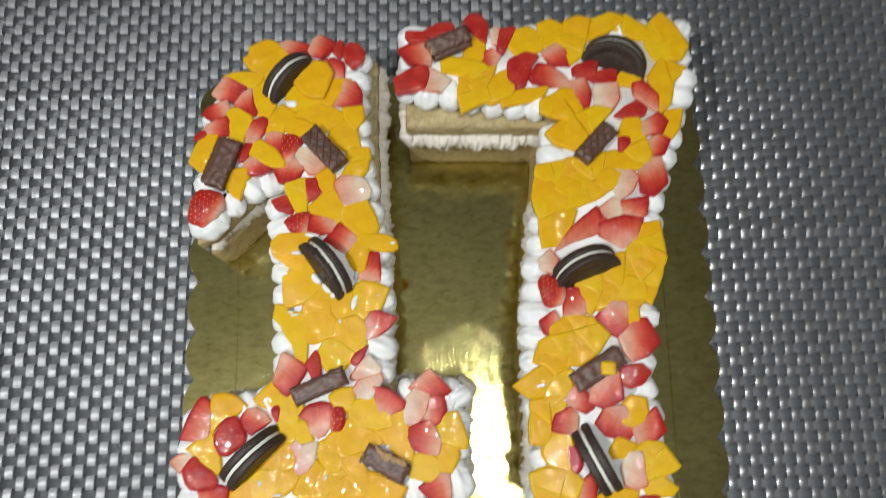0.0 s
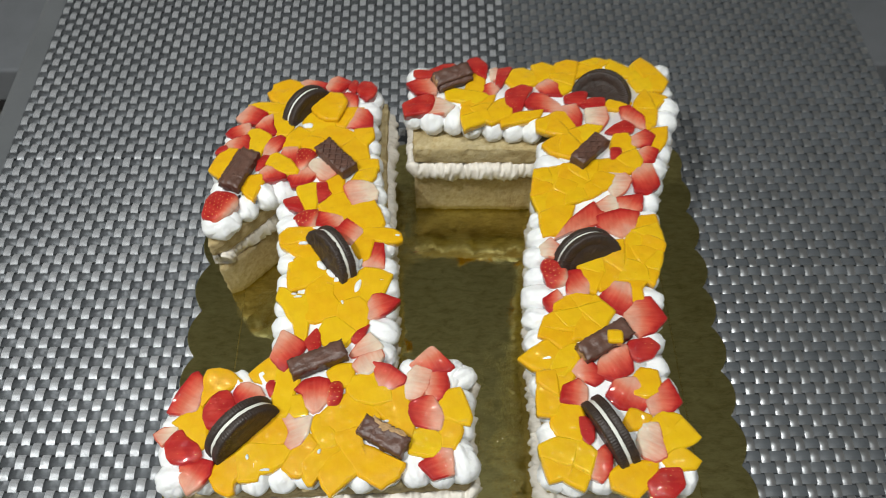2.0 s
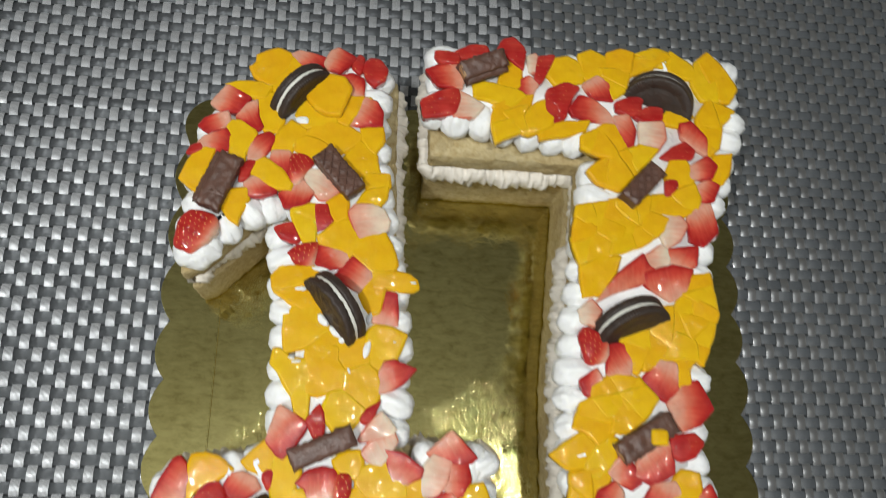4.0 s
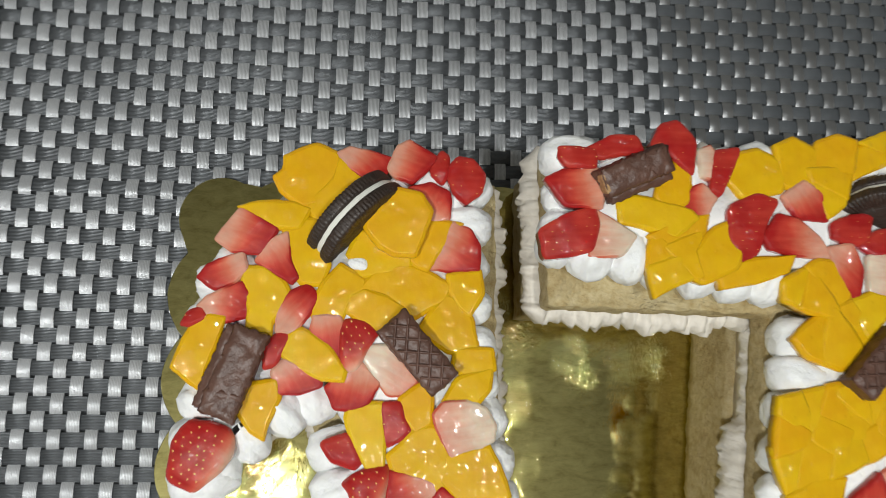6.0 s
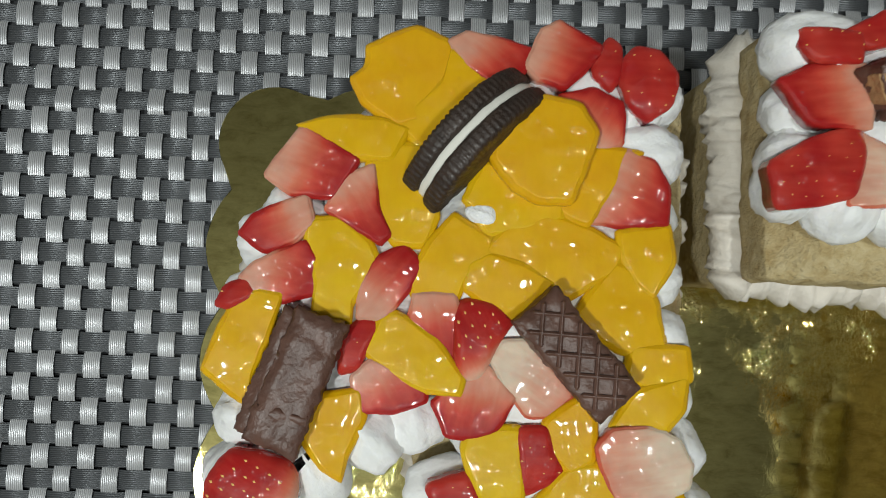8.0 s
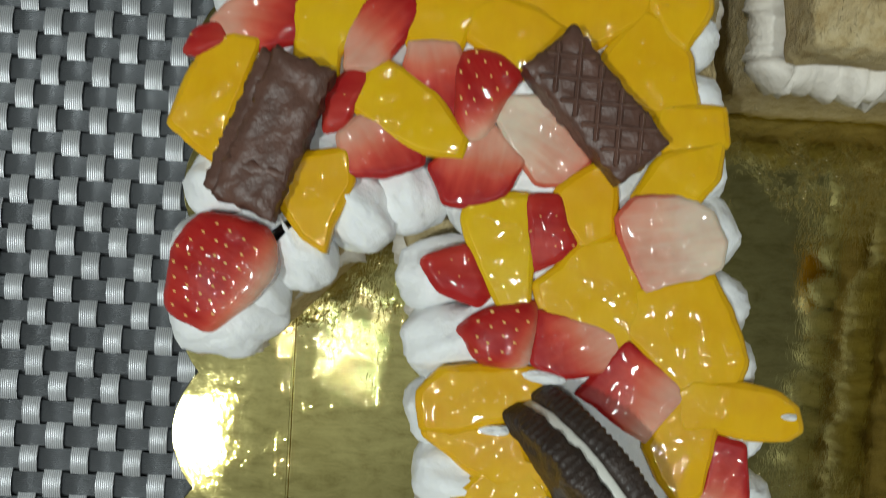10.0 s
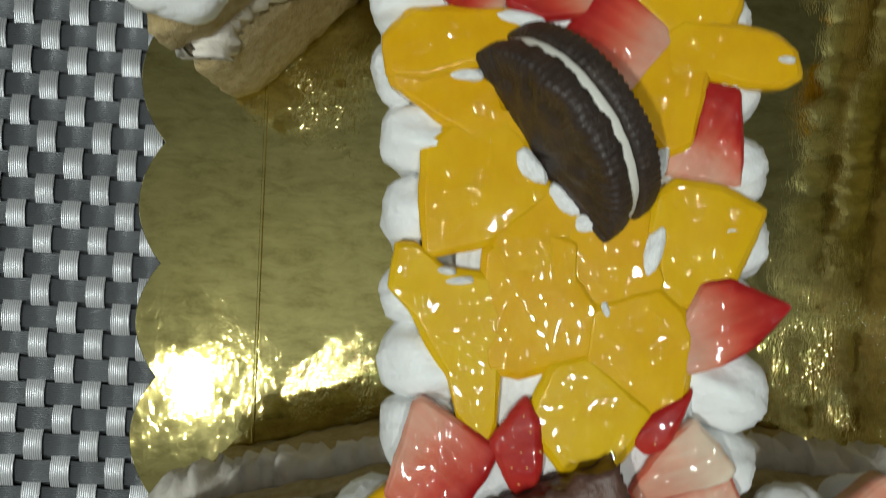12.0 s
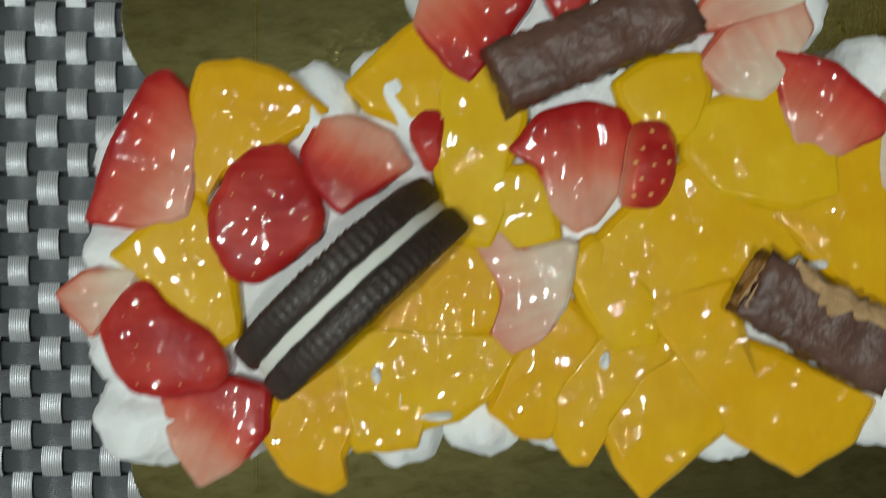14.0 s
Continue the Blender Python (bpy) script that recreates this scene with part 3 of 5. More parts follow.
# ---- fruit ----
class Chunk:
    """The skin of a hand-cut piece of fruit: rings from its foot up its side and the jelly run against it, over the rounded rim and to the middle of its top."""

    def __init__(self, corners, grow, ratio, tall, rim, fall, dome, seed, turn=0.0, tilt=0.1, waves=0.0005, skirt=0.0):
        rnd = random.Random(seed)
        spin = Matrix.Rotation(-radians(turn), 2)
        line = softened([spin @ Vector((a / 1000 * grow, b / 1000 * grow)) for a, b in corners], ratio, 2)
        line = [p for p, out in along(line, 0.0011)]
        self.line = [p * (1 + 0.00035 / max(p.length, 0.003) * (noise.noise(Vector((p.x * 260, p.y * 260, seed * 3.1))) + 0.5 * noise.noise(Vector((p.x * 800, p.y * 800, seed * 1.7))))) for p in line]
        self.size = max(p.length for p in self.line)
        self.lean = Vector((rnd.uniform(-tilt, tilt), rnd.uniform(-tilt, tilt)))
        self.dome, self.seed, self.waves, self.rim = dome, seed, waves, rim
        self.rings, self.shares = [], []
        for inward, drop in ((-skirt, tall), (-skirt, fall + 0.40 * skirt + 0.0001), (-0.4 * skirt, fall + 0.12 * skirt), (0.0, fall), (rim * 0.10, fall * 0.55), (rim * 0.33, fall * 0.25), (rim * 0.66, fall * 0.07), (rim, 0.0)):
            self.rings.append([self.lift(p * (1 - min(0.5, inward / max(p.length, 1e-5))), drop) for p in self.line])
            self.shares.append(1.0)
        for share in (0.85, 0.7, 0.55, 0.4, 0.25, 0.1):
            self.rings.append([self.lift(p * (1 - min(0.5, rim / max(p.length, 1e-5))) * share, 0.0) for p in self.line])
            self.shares.append(share)

    def lift(self, q, drop):
        swell = self.dome * (1 - min(1.0, q.length / self.size) ** 2)
        wave = self.waves * noise.noise(Vector((q.x * 95 + self.seed, q.y * 95, 0.3)))
        return Vector((q.x, q.y, swell + wave + self.lean.dot(q) - drop))

    def mesh(self, name, mat, first, last, colour=None):
        """The rings from first to last as one mesh; the lowest and the topmost are closed."""
        n = len(self.line)
        verts = [v for ring in self.rings[first:last + 1] for v in ring]
        faces = [(k * n + i, k * n + (i + 1) % n, (k + 1) * n + (i + 1) % n, (k + 1) * n + i) for k in range(last - first) for i in range(n)]
        if first == 0:
            faces.append(tuple(reversed(range(n))))
        if last == len(self.rings) - 1:
            faces.append(tuple(range((last - first) * n, (last - first + 1) * n)))
        me = mesh_of(name, verts, faces, mat)
        if colour:
            got = me.attributes.new("redness", "FLOAT", "POINT")
            got.data.foreach_set("value", [colour(v, share, k + first) for k, (ring, share) in enumerate(zip(self.rings[first:last + 1], self.shares[first:last + 1])) for v in ring])
        return me


count = 0


def peach(x, y, z, corners):
    global count
    count += 1
    c = Chunk(corners, 1.05 if x < -0.04 else 1.10, 0.045, 0.0060, 0.0008, 0.0002, 0.0003, count, tilt=0.022 if x < -0.04 else 0.05, waves=0.0004, skirt=0.0014)
    ob = new("peach_piece", c.mesh("peach_piece", M_PEACH, 0, 13))
    ob.matrix_world = pose(x, y, z + random.Random(count).uniform(-0.00015, 0.00015))
    return tagged(ob, "glossy yellow-orange canned peach piece on whipped cream", "peach", "peach pieces on the cakes")


def berry(x, y, z, c, colour, red, label):
    """A piece of strawberry: its skin round the side and its cut or rounded top."""
    ob = thing("strawberry_piece", label, "strawberry", "strawberry pieces on the cakes", m=pose(x, y, z + random.Random(c.seed).uniform(-0.0002, 0.0003), 0, 0, red))
    part("skin", c.mesh("skin", M_BERRY, 0, 4, colour), None, ob, "red strawberry skin")
    part("flesh", c.mesh("flesh", M_BERRY, 4, 13, colour), None, ob)
    return ob


def cut_berry(x, y, z, corners, red, depth=1.0, label="cut strawberry piece with pale flesh and red rim, glazed"):
    global count
    count += 1
    c = Chunk(corners, 1.02 if x < -0.04 else 1.07, 0.06, 0.0060, 0.0010, 0.0004, 0.0005, count, red, 0.08, 0.0005, 0.0006)

    def colour(v, share, ring):
        s = v.x / c.size
        deep = 0.26 + 0.64 * smooth_step(-0.70, 0.70, s + 0.10 * noise.noise(Vector((v.x * 160, v.y * 160, c.seed))))
        edge = 0.30 * max(0.0, (share - 0.8) / 0.2) * max(0.0, 0.35 + s)
        return min(1.0, (deep + edge - (0.21 if depth < 0.5 else 0.0)) * depth + (0.25 if ring < 5 and s > -0.2 else 0.0))

    return berry(x, y, z, c, colour, red, label)


def pale_berry(x, y, z, corners, red):
    return cut_berry(x, y, z, corners, red, 0.34, "pale pinkish-white strawberry heart piece, glazed")


def seeds(c, ob, pitch, keep, size=1.0):
    """Seeds in rows over the rounded top."""
    rnd = random.Random(c.seed)
    verts, faces = [], []
    for i in range(-8, 9):
        for j in range(-8, 9):
            p = Vector((i * pitch + (j % 2) * pitch / 2 + rnd.uniform(-0.0005, 0.0005), j * pitch * 0.9 + rnd.uniform(-0.0005, 0.0005)))
            if not within(p * 1.16, c.line) or not keep(p):
                continue
            q = c.lift(p, 0.0)
            base = len(verts)
            for dx, dy, dz in ((0.0007, 0, -0.0001), (0, 0.0004, -0.0001), (-0.0007, 0, -0.0001), (0, -0.0004, -0.0001), (0, 0, 0.00025)):
                verts.append((q.x + dx * size, q.y + dy * size, q.z + dz * size))
            faces += [(base, base + 1, base + 4), (base + 1, base + 2, base + 4), (base + 2, base + 3, base + 4), (base + 3, base, base + 4)]
    if verts:
        tagged(part("seeds", mesh_of("seeds", verts, faces, M_SEED), None, ob, "small yellow seeds"), kind="stuff")


def skin_berry(x, y, z, corners):
    global count
    count += 1
    c = Chunk(corners, 1.02, 0.12, 0.0070, 0.0022, 0.0014, 0.0011, count, 0.0, 0.035)
    ob = berry(x, y, z, c, lambda v, share, ring: 0.93 + 0.16 * noise.noise(Vector((v.x * 120, v.y * 120, c.seed))), 0.0, "deep red glazed strawberry piece, skin side up")
    seeds(c, ob, 0.0040, lambda p: noise.noise(Vector((p.x * 900, p.y * 900, c.seed))) > 0.0, 0.6)
    return ob


def seeded_berry(x, y, z, corners, red):
    global count
    count += 1
    c = Chunk(corners, 1.02, 0.2, 0.0075, 0.0026, 0.0020, 0.0030, count, red, 0.03, 0.0004)
    ob = berry(x, y, z, c, lambda v, share, ring: min(0.95, 0.12 + 0.84 * smooth_step(-0.85, -0.05, v.x / c.size)), red, "red strawberry half with yellow seeds, skin side up")
    seeds(c, ob, 0.0034, lambda p: p.x > -0.35 * c.size)
    return ob


peach(-0.1392, 0.2561, 0.0970, [(-9.8, 1.9), (-13.8, -1.1), (-10.8, -7.1), (-1.8, -13.1), (5.2, -11.1), (10.2, -3.1), (12.2, 4.9), (11.2, 8.9), (2.2, 12.9), (-9.8, 6.9)])
peach(-0.1279, 0.2496, 0.0968, [(-1.1, 4.4), (-13.1, -6.6), (-6.1, -12.6), (5.9, -1.6), (12.9, 5.4), (0.9, 13.4)])
peach(-0.1518, 0.2385, 0.0973, [(-11.2, -1.5), (-1.2, -5.5), (8.8, -5.5), (12.8, 2.5), (6.8, 4.5), (-7.2, 4.5), (-15.2, 2.5)])
peach(-0.1393, 0.2232, 0.0968, [(-8.7, 7.8), (-7.7, -4.2), (-1.7, -13.2), (6.3, -13.2), (9.3, -5.2), (7.3, 0.8), (4.3, 3.8), (6.3, 12.8), (-5.7, 12.8)])
cut_berry(-0.1640, 0.2298, 0.0970, [(-5, -7.8), (6, -8.8), (13, 2.2), (-3, 11.2), (-13, -2.8)], -20)
cut_berry(-0.1505, 0.2196, 0.0970, [(-2.5, -5.6), (5.5, -10.6), (8.5, -7.6), (4.5, 0.4), (3.5, 11.4), (-4.5, 7.4), (-9.5, -1.6)], -60)
cut_berry(-0.1722, 0.2135, 0.0970, [(-3.8, -7.5), (4.2, -4.5), (9.2, 0.5), (7.2, 8.5), (-6.8, 2.5), (-10.8, -2.5)], 200)
cut_berry(-0.1705, 0.1995, 0.0970, [(-7.5, -8.5), (1.5, -6.5), (8.5, -4.5), (10.5, 3.5), (5.5, 9.5), (-7.5, 3.5), (-11.5, -0.5)], -10)
skin_berry(-0.1827, 0.1946, 0.0966, [(-1.3, -4.6), (5.7, -0.6), (3.7, 5.4), (-3.3, 2.4), (-6.3, -3.6)])
peach(-0.1558, 0.2025, 0.0970, [(-8.2, 5.5), (-5.2, -3.5), (-6.2, -13.5), (3.8, -13.5), (3.8, -8.5), (7.8, -3.5), (9.8, 2.5), (6.8, 7.5), (-0.2, 12.5), (-8.2, 11.5)])
cut_berry(-0.1423, 0.1986, 0.0970, [(-7.7, -9.6), (-0.7, -9.6), (5.3, -2.6), (9.3, 5.4), (4.3, 10.4), (-3.7, 6.4), (-7.7, -2.6)], 45)
peach(-0.1256, 0.2048, 0.0970, [(-8.4, -9.8), (1.6, -10.8), (4.6, -2.8), (10.6, 1.2), (10.6, 6.2), (0.6, 12.2), (-5.4, 4.2), (-10.4, -4.8)])
cut_berry(-0.1283, 0.1892, 0.0970, [(-7.7, -0.2), (-0.7, -6.2), (4.3, -11.2), (6.3, 0.8), (4.3, 6.8), (-6.7, 6.8)], -80)
seeded_berry(-0.1175, 0.1853, 0.0970, [(-6.5, -6.3), (-3.5, -13.3), (1.5, -11.3), (5.5, -2.3), (8.5, 1.7), (10.5, 4.7), (2.5, 9.7), (-6.5, 9.7)], 120)
peach(-0.1349, 0.1793, 0.0973, [(-6.1, -4.3), (2.9, -8.3), (11.9, -9.3), (12.9, -5.3), (5.9, 3.7), (-4.1, 10.7), (-8.1, 9.7), (-12.1, 0.7)])
skin_berry(-0.1502, 0.1820, 0.0966, [(-4.8, -9), (1.2, -7), (3.2, -2), (7.2, 6), (2.2, 8), (-4.8, 3)])
cut_berry(-0.1418, 0.1700, 0.0970, [(-7.2, -6), (1.8, -6), (10.8, -3), (10.8, 1), (2.8, 5), (-4.2, 8), (-9.2, 3)], -60)
pale_berry(-0.1031, 0.1739, 0.0970, [(-6.9, -1.9), (-0.9, -9.9), (5.1, -9.9), (12.1, -3.9), (4.1, 5.1), (-0.9, 10.1), (-6.9, 10.1), (-10.9, 5.1)], -30)
cut_berry(-0.1180, 0.1665, 0.0970, [(-7, -8.5), (0, -8.5), (6, -6.5), (11, 2.5), (3, 10.5), (-7, 4.5), (-11, 0.5)], -100)
peach(-0.1100, 0.1985, 0.0973, [(-5, -4.5), (-0, -8.5), (6, -8.5), (12, 1.5), (4, 5.5), (-5, 8.5), (-10, 5.5), (-11, -0.5)])
peach(-0.0966, 0.2076, 0.0970, [(-9.4, -4.6), (0.6, -12.6), (6.6, -8.6), (15.6, -3.6), (17.6, 2.4), (9.6, 6.4), (-1.4, 10.4), (-13.4, 6.4), (-19.4, -0.6)])
peach(-0.1092, 0.2216, 0.0970, [(-8.8, -3.6), (-5.8, -8.6), (-0.8, -7.6), (8.2, -5.6), (13.2, -3.6), (13.2, 2.4), (2.2, 5.4), (-6.8, 10.4), (-11.8, 0.4)])
peach(-0.1006, 0.2359, 0.1015, [(-13.4, -2.9), (-7.4, -9.9), (-1.4, -12.9), (6.6, -12.9), (9.6, -3.9), (12.6, 4.1), (8.6, 11.1), (-0.4, 13.1), (-7.4, 9.1), (-12.4, 1.1)])
peach(-0.0879, 0.2283, 0.0973, [(-10.1, -6.3), (-4.1, -10.3), (-0.1, -11.3), (2.9, -6.3), (8.9, 2.7), (13.9, 7.7), (2.9, 8.7), (-6.1, 6.7)])
cut_berry(-0.0754, 0.2247, 0.0970, [(-0.6, -8.7), (9.4, -7.7), (9.4, 2.3), (5.4, 9.3), (-2.6, 12.3), (-8.6, -0.7), (-12.6, -7.7)], -30)
cut_berry(-0.0860, 0.2460, 0.0970, [(-4, -2), (-1, -10), (7, -7), (7, 4), (-1, 8), (-11, 6)], 60)
skin_berry(-0.0719, 0.2566, 0.0975, [(-6.1, -6.6), (-0.1, -11.6), (6.9, -6.6), (8.9, 2.4), (2.9, 9.4), (-4.1, 10.4), (-8.1, 4.4), (-8.1, -0.6)])
skin_berry(-0.0829, 0.2614, 0.0970, [(-4.1, -4.4), (0.9, -8.4), (3.9, -3.4), (3.9, 5.6), (-0.1, 8.6), (-5.1, -0.4)])
cut_berry(-0.0961, 0.2633, 0.0975, [(-5.9, -7.3), (1.1, -9.3), (10.1, -0.3), (11.1, 2.7), (-0.9, 9.7), (-5.9, 6.7), (-9.9, -3.3)], -20)
cut_berry(-0.1153, 0.2621, 0.0970, [(-6.7, -3.1), (-0.7, -7.1), (6.3, -7.1), (10.3, -1.1), (11.3, 2.9), (-6.7, 6.9), (-12.7, 3.9)], -40)
peach(-0.0715, 0.2083, 0.0970, [(-6.5, -0.3), (-2.5, -7.3), (1.5, -10.3), (6.5, -1.3), (5.5, 7.7), (-7.5, 5.7)])
peach(-0.0778, 0.1924, 0.0970, [(-9.2, -4.4), (-1.2, -9.4), (3.8, -10.4), (10.8, -8.4), (7.8, 3.6), (2.8, 10.6), (-2.2, 12.6), (-12.2, -0.4)])
peach(-0.0681, 0.1781, 0.0970, [(-7.9, -3.1), (-0.9, -6.1), (8.1, -3.1), (7.1, 4.9), (-6.9, 4.9)])
peach(-0.0697, 0.1666, 0.0973, [(-2.3, -7.6), (2.7, -5.6), (7.7, 0.4), (8.7, 8.4), (-4.3, 4.4), (-10.3, -4.6)])
peach(-0.1805, 0.1818, 0.0970, [(-3.5, -11.8), (2.5, -15.8), (2.5, -8.8), (6.5, 3.2), (9.5, 12.2), (3.5, 13.2), (-2.5, 10.2), (-5.5, 3.2), (-9.5, -6.8)])
peach(-0.1555, 0.1594, 0.0970, [(-7.5, -2.4), (-2.5, -9.4), (2.5, -12.4), (3.5, -6.4), (7.5, 2.6), (6.5, 9.6), (-3.5, 7.6), (-7.5, 3.6)])
seeded_berry(-0.1775, 0.1403, 0.0970, [(-12.5, -8.3), (-10.5, -11.3), (-1.5, -15.3), (3.5, -11.3), (9.5, -6.3), (13.5, -0.3), (13.5, 6.7), (10.5, 10.7), (3.5, 12.7), (-4.5, 13.7), (-10.5, 6.7)], 150)
peach(-0.1112, 0.1487, 0.0973, [(-8.8, 5.3), (-4.8, -4.7), (0.2, -13.7), (6.2, -13.7), (6.2, -0.7), (5.2, 11.3), (-7.8, 10.3)])
skin_berry(-0.1215, 0.1415, 0.0970, [(-5.5, -3.5), (-1.5, -5.5), (5.5, -7.5), (8.5, -4.5), (5.5, 2.5), (2.5, 7.5), (-2.5, 6.5), (-9.5, 3.5)])
skin_berry(-0.1009, 0.1528, 0.0970, [(-4.1, -9.8), (-2.1, -9.8), (3.9, -6.8), (7.9, -2.8), (4.9, 2.2), (2.9, 9.2), (-6.1, 8.2)])
peach(-0.0911, 0.1595, 0.0970, [(-5.9, -3.5), (-0.9, -9.5), (5.1, -6.5), (5.1, 4.5), (4.1, 10.5), (-1.9, 6.5), (-6.9, 2.5)])
pale_berry(-0.0720, 0.1513, 0.0975, [(-9, -5.3), (-5, -13.3), (7, -8.3), (12, -5.3), (13, 0.7), (9, 7.7), (1, 10.7), (-9, 9.7), (-13, 4.7)], 190)
peach(-0.0884, 0.1381, 0.0970, [(-11.6, -4.1), (-0.6, -10.1), (7.4, -14.1), (9.4, -10.1), (10.4, -0.1), (7.4, 7.9), (3.4, 12.9), (-3.6, 11.9), (-8.6, 5.9), (-13.6, 1.9)])
peach(-0.0671, 0.1299, 0.0970, [(-13.9, 0.1), (-7.9, -5.9), (1.1, -13.9), (11.1, -10.9), (13.1, -4.9), (10.1, 3.1), (5.1, 13.1), (-12.9, 9.1)])
seeded_berry(-0.1105, 0.1281, 0.0970, [(-8.5, -2.1), (-5.5, -7.1), (0.5, -8.1), (6.5, -7.1), (7.5, -1.1), (8.5, 5.9), (7.5, 8.9), (-4.5, 5.9), (-11.5, 0.9)], 150)
cut_berry(-0.0936, 0.1261, 0.0970, [(-8.4, -5.1), (-2.4, -7.1), (6.6, -6.1), (11.6, -1.1), (11.6, 2.9), (-2.4, 6.9), (-8.4, 7.9), (-9.4, 2.9), (-9.4, -4.1)], 210)
cut_berry(-0.0793, 0.1161, 0.0970, [(-7.7, -4.1), (-0.7, -9.1), (3.3, -11.1), (11.3, -1.1), (10.3, 1.9), (3.3, 7.9), (-1.7, 11.9), (-6.7, 5.9), (-12.7, -1.1)], 150)
peach(-0.1146, 0.1135, 0.0973, [(-12.4, -7.5), (-5.4, -7.5), (0.6, -5.5), (12.6, -2.5), (16.6, 1.5), (10.6, 6.5), (-8.4, 5.5), (-13.4, 0.5)])
peach(-0.1113, 0.0994, 0.0968, [(-14.7, 3.6), (-1.7, -4.4), (10.3, -11.4), (12.3, -7.4), (12.3, -1.4), (7.3, -0.4), (5.3, 5.6), (-4.7, 7.6), (-15.7, 7.6)])
peach(-0.1085, 0.0829, 0.0970, [(-10.5, -4.9), (-9.5, -14.9), (2.5, -11.9), (8.5, -6.9), (15.5, -0.9), (11.5, 1.1), (9.5, 8.1), (4.5, 15.1), (-4.5, 12.1), (-10.5, 7.1)])
peach(-0.0931, 0.0707, 0.0970, [(-10.9, -0.7), (-6.9, -8.7), (6.1, -10.7), (11.1, -3.7), (9.1, 3.3), (5.1, 8.3), (-0.9, 12.3), (-6.9, 9.3)])
peach(-0.0667, 0.1056, 0.0970, [(-5.3, -8.6), (-1.3, -13.6), (3.7, -11.6), (5.7, 0.4), (6.7, 5.4), (6.7, 12.4), (-2.3, 11.4), (-8.3, -1.6)])
peach(-0.0552, 0.1128, 0.0973, [(-11.8, -4.8), (-4.8, -3.8), (4.2, -5.8), (11.2, -5.8), (14.2, -3.8), (13.2, 1.2), (8.2, 4.2), (1.2, 5.2), (-9.8, 6.2), (-13.8, 3.2)])
cut_berry(-0.0581, 0.0941, 0.0966, [(-3.9, -0.1), (-8.9, -2.1), (-9.9, -7.1), (-1.9, -8.1), (6.1, -9.1), (6.1, -1.1), (5.1, 10.9), (-1.9, 11.9)], 60)
peach(-0.0599, 0.0724, 0.0970, [(-10.1, 2.6), (-8.1, -4.4), (-7.1, -14.4), (-3.1, -13.4), (5.9, -9.4), (11.9, 3.6), (12.9, 6.6), (3.9, 10.6), (-5.1, 11.6), (-9.1, 8.6)])
peach(-0.0949, 0.0573, 0.0970, [(-11.1, -2.3), (-9.1, -13.3), (-2.1, -14.3), (4.9, -11.3), (12.9, -9.3), (12.9, -1.3), (7.9, 5.7), (7.9, 12.7), (-0.1, 15.7), (-10.1, 10.7)])
peach(-0.1115, 0.0510, 0.0970, [(-8.5, 3), (-1.5, -8), (0.5, -16), (6.5, -24), (8.5, -18), (8.5, -8), (9.5, -1), (6.5, 11), (-2.5, 12), (-8.5, 17), (-12.5, 17), (-13.5, 8)])
peach(-0.0781, 0.0674, 0.0970, [(-7.9, -7.4), (-0.9, -9.4), (8.1, -9.4), (10.1, -3.4), (6.1, 4.6), (7.1, 10.6), (-0.9, 9.6), (-9.9, 7.6)])
peach(-0.0719, 0.0482, 0.0973, [(-11.1, -2.2), (-6.1, -9.2), (0.9, -13.2), (8.9, -9.2), (9.9, -2.2), (9.9, 3.8), (7.9, 8.8), (2.9, 12.8), (-6.1, 9.8), (-10.1, 7.8)])
peach(-0.0829, 0.0335, 0.0973, [(-9.1, -4.5), (-4.1, -10.5), (1.9, -13.5), (7.9, -6.5), (12.9, 1.5), (7.9, 5.5), (-0.1, 12.5), (-7.1, 10.5), (-11.1, 0.5)])
cut_berry(-0.0536, 0.0549, 0.0970, [(-8.4, -10.9), (-1.4, -8.9), (6.6, -3.9), (13.6, 4.1), (0.6, 9.1), (-5.4, 8.1), (-9.4, -0.9)], 20)
skin_berry(-0.0668, 0.0326, 0.0966, [(-3.2, -6.6), (0.8, -5.6), (4.8, 2.4), (6.8, 8.4), (3.8, 6.4), (-3.2, 2.4), (-6.2, -3.6)])
cut_berry(-0.1146, 0.0214, 0.0975, [(-4.4, -12.4), (-0.4, -15.4), (4.6, -9.4), (10.6, -0.4), (12.6, 4.6), (6.6, 8.6), (-3.4, 14.6), (-5.4, 13.6), (-10.4, -5.4)], -45)
skin_berry(-0.0971, 0.0265, 0.0975, [(-4.9, -2.5), (-1.9, -8.5), (1.1, -10.5), (4.1, -8.5), (5.1, -2.5), (4.1, 6.5), (1.1, 11.5), (-0.9, 9.5), (-6.9, 1.5)])
pale_berry(-0.0616, 0.0238, 0.0970, [(-9.4, -7.8), (-0.4, -5.8), (8.6, -3.8), (10.6, 0.2), (6.6, 5.2), (1.6, 10.2), (-5.4, 3.2), (-11.4, -5.8)], 200)
pale_berry(-0.0600, 0.0126, 0.0975, [(-6, -7.6), (1, -8.6), (6, -3.6), (10, 4.4), (8, 9.4), (-6, 4.4), (-11, -2.6)], 120)
peach(-0.1256, 0.0066, 0.0970, [(-7.4, -5.6), (-1.4, -7.6), (5.6, -6.6), (9.6, -0.6), (5.6, 7.4), (0.6, 9.4), (-11.4, -1.6)])
peach(-0.0772, 0.0037, 0.0970, [(-6.8, -2.7), (-0.8, -7.7), (5.2, -6.7), (7.2, 1.3), (5.2, 7.3), (-2.8, 6.3), (-8.8, 2.3)])
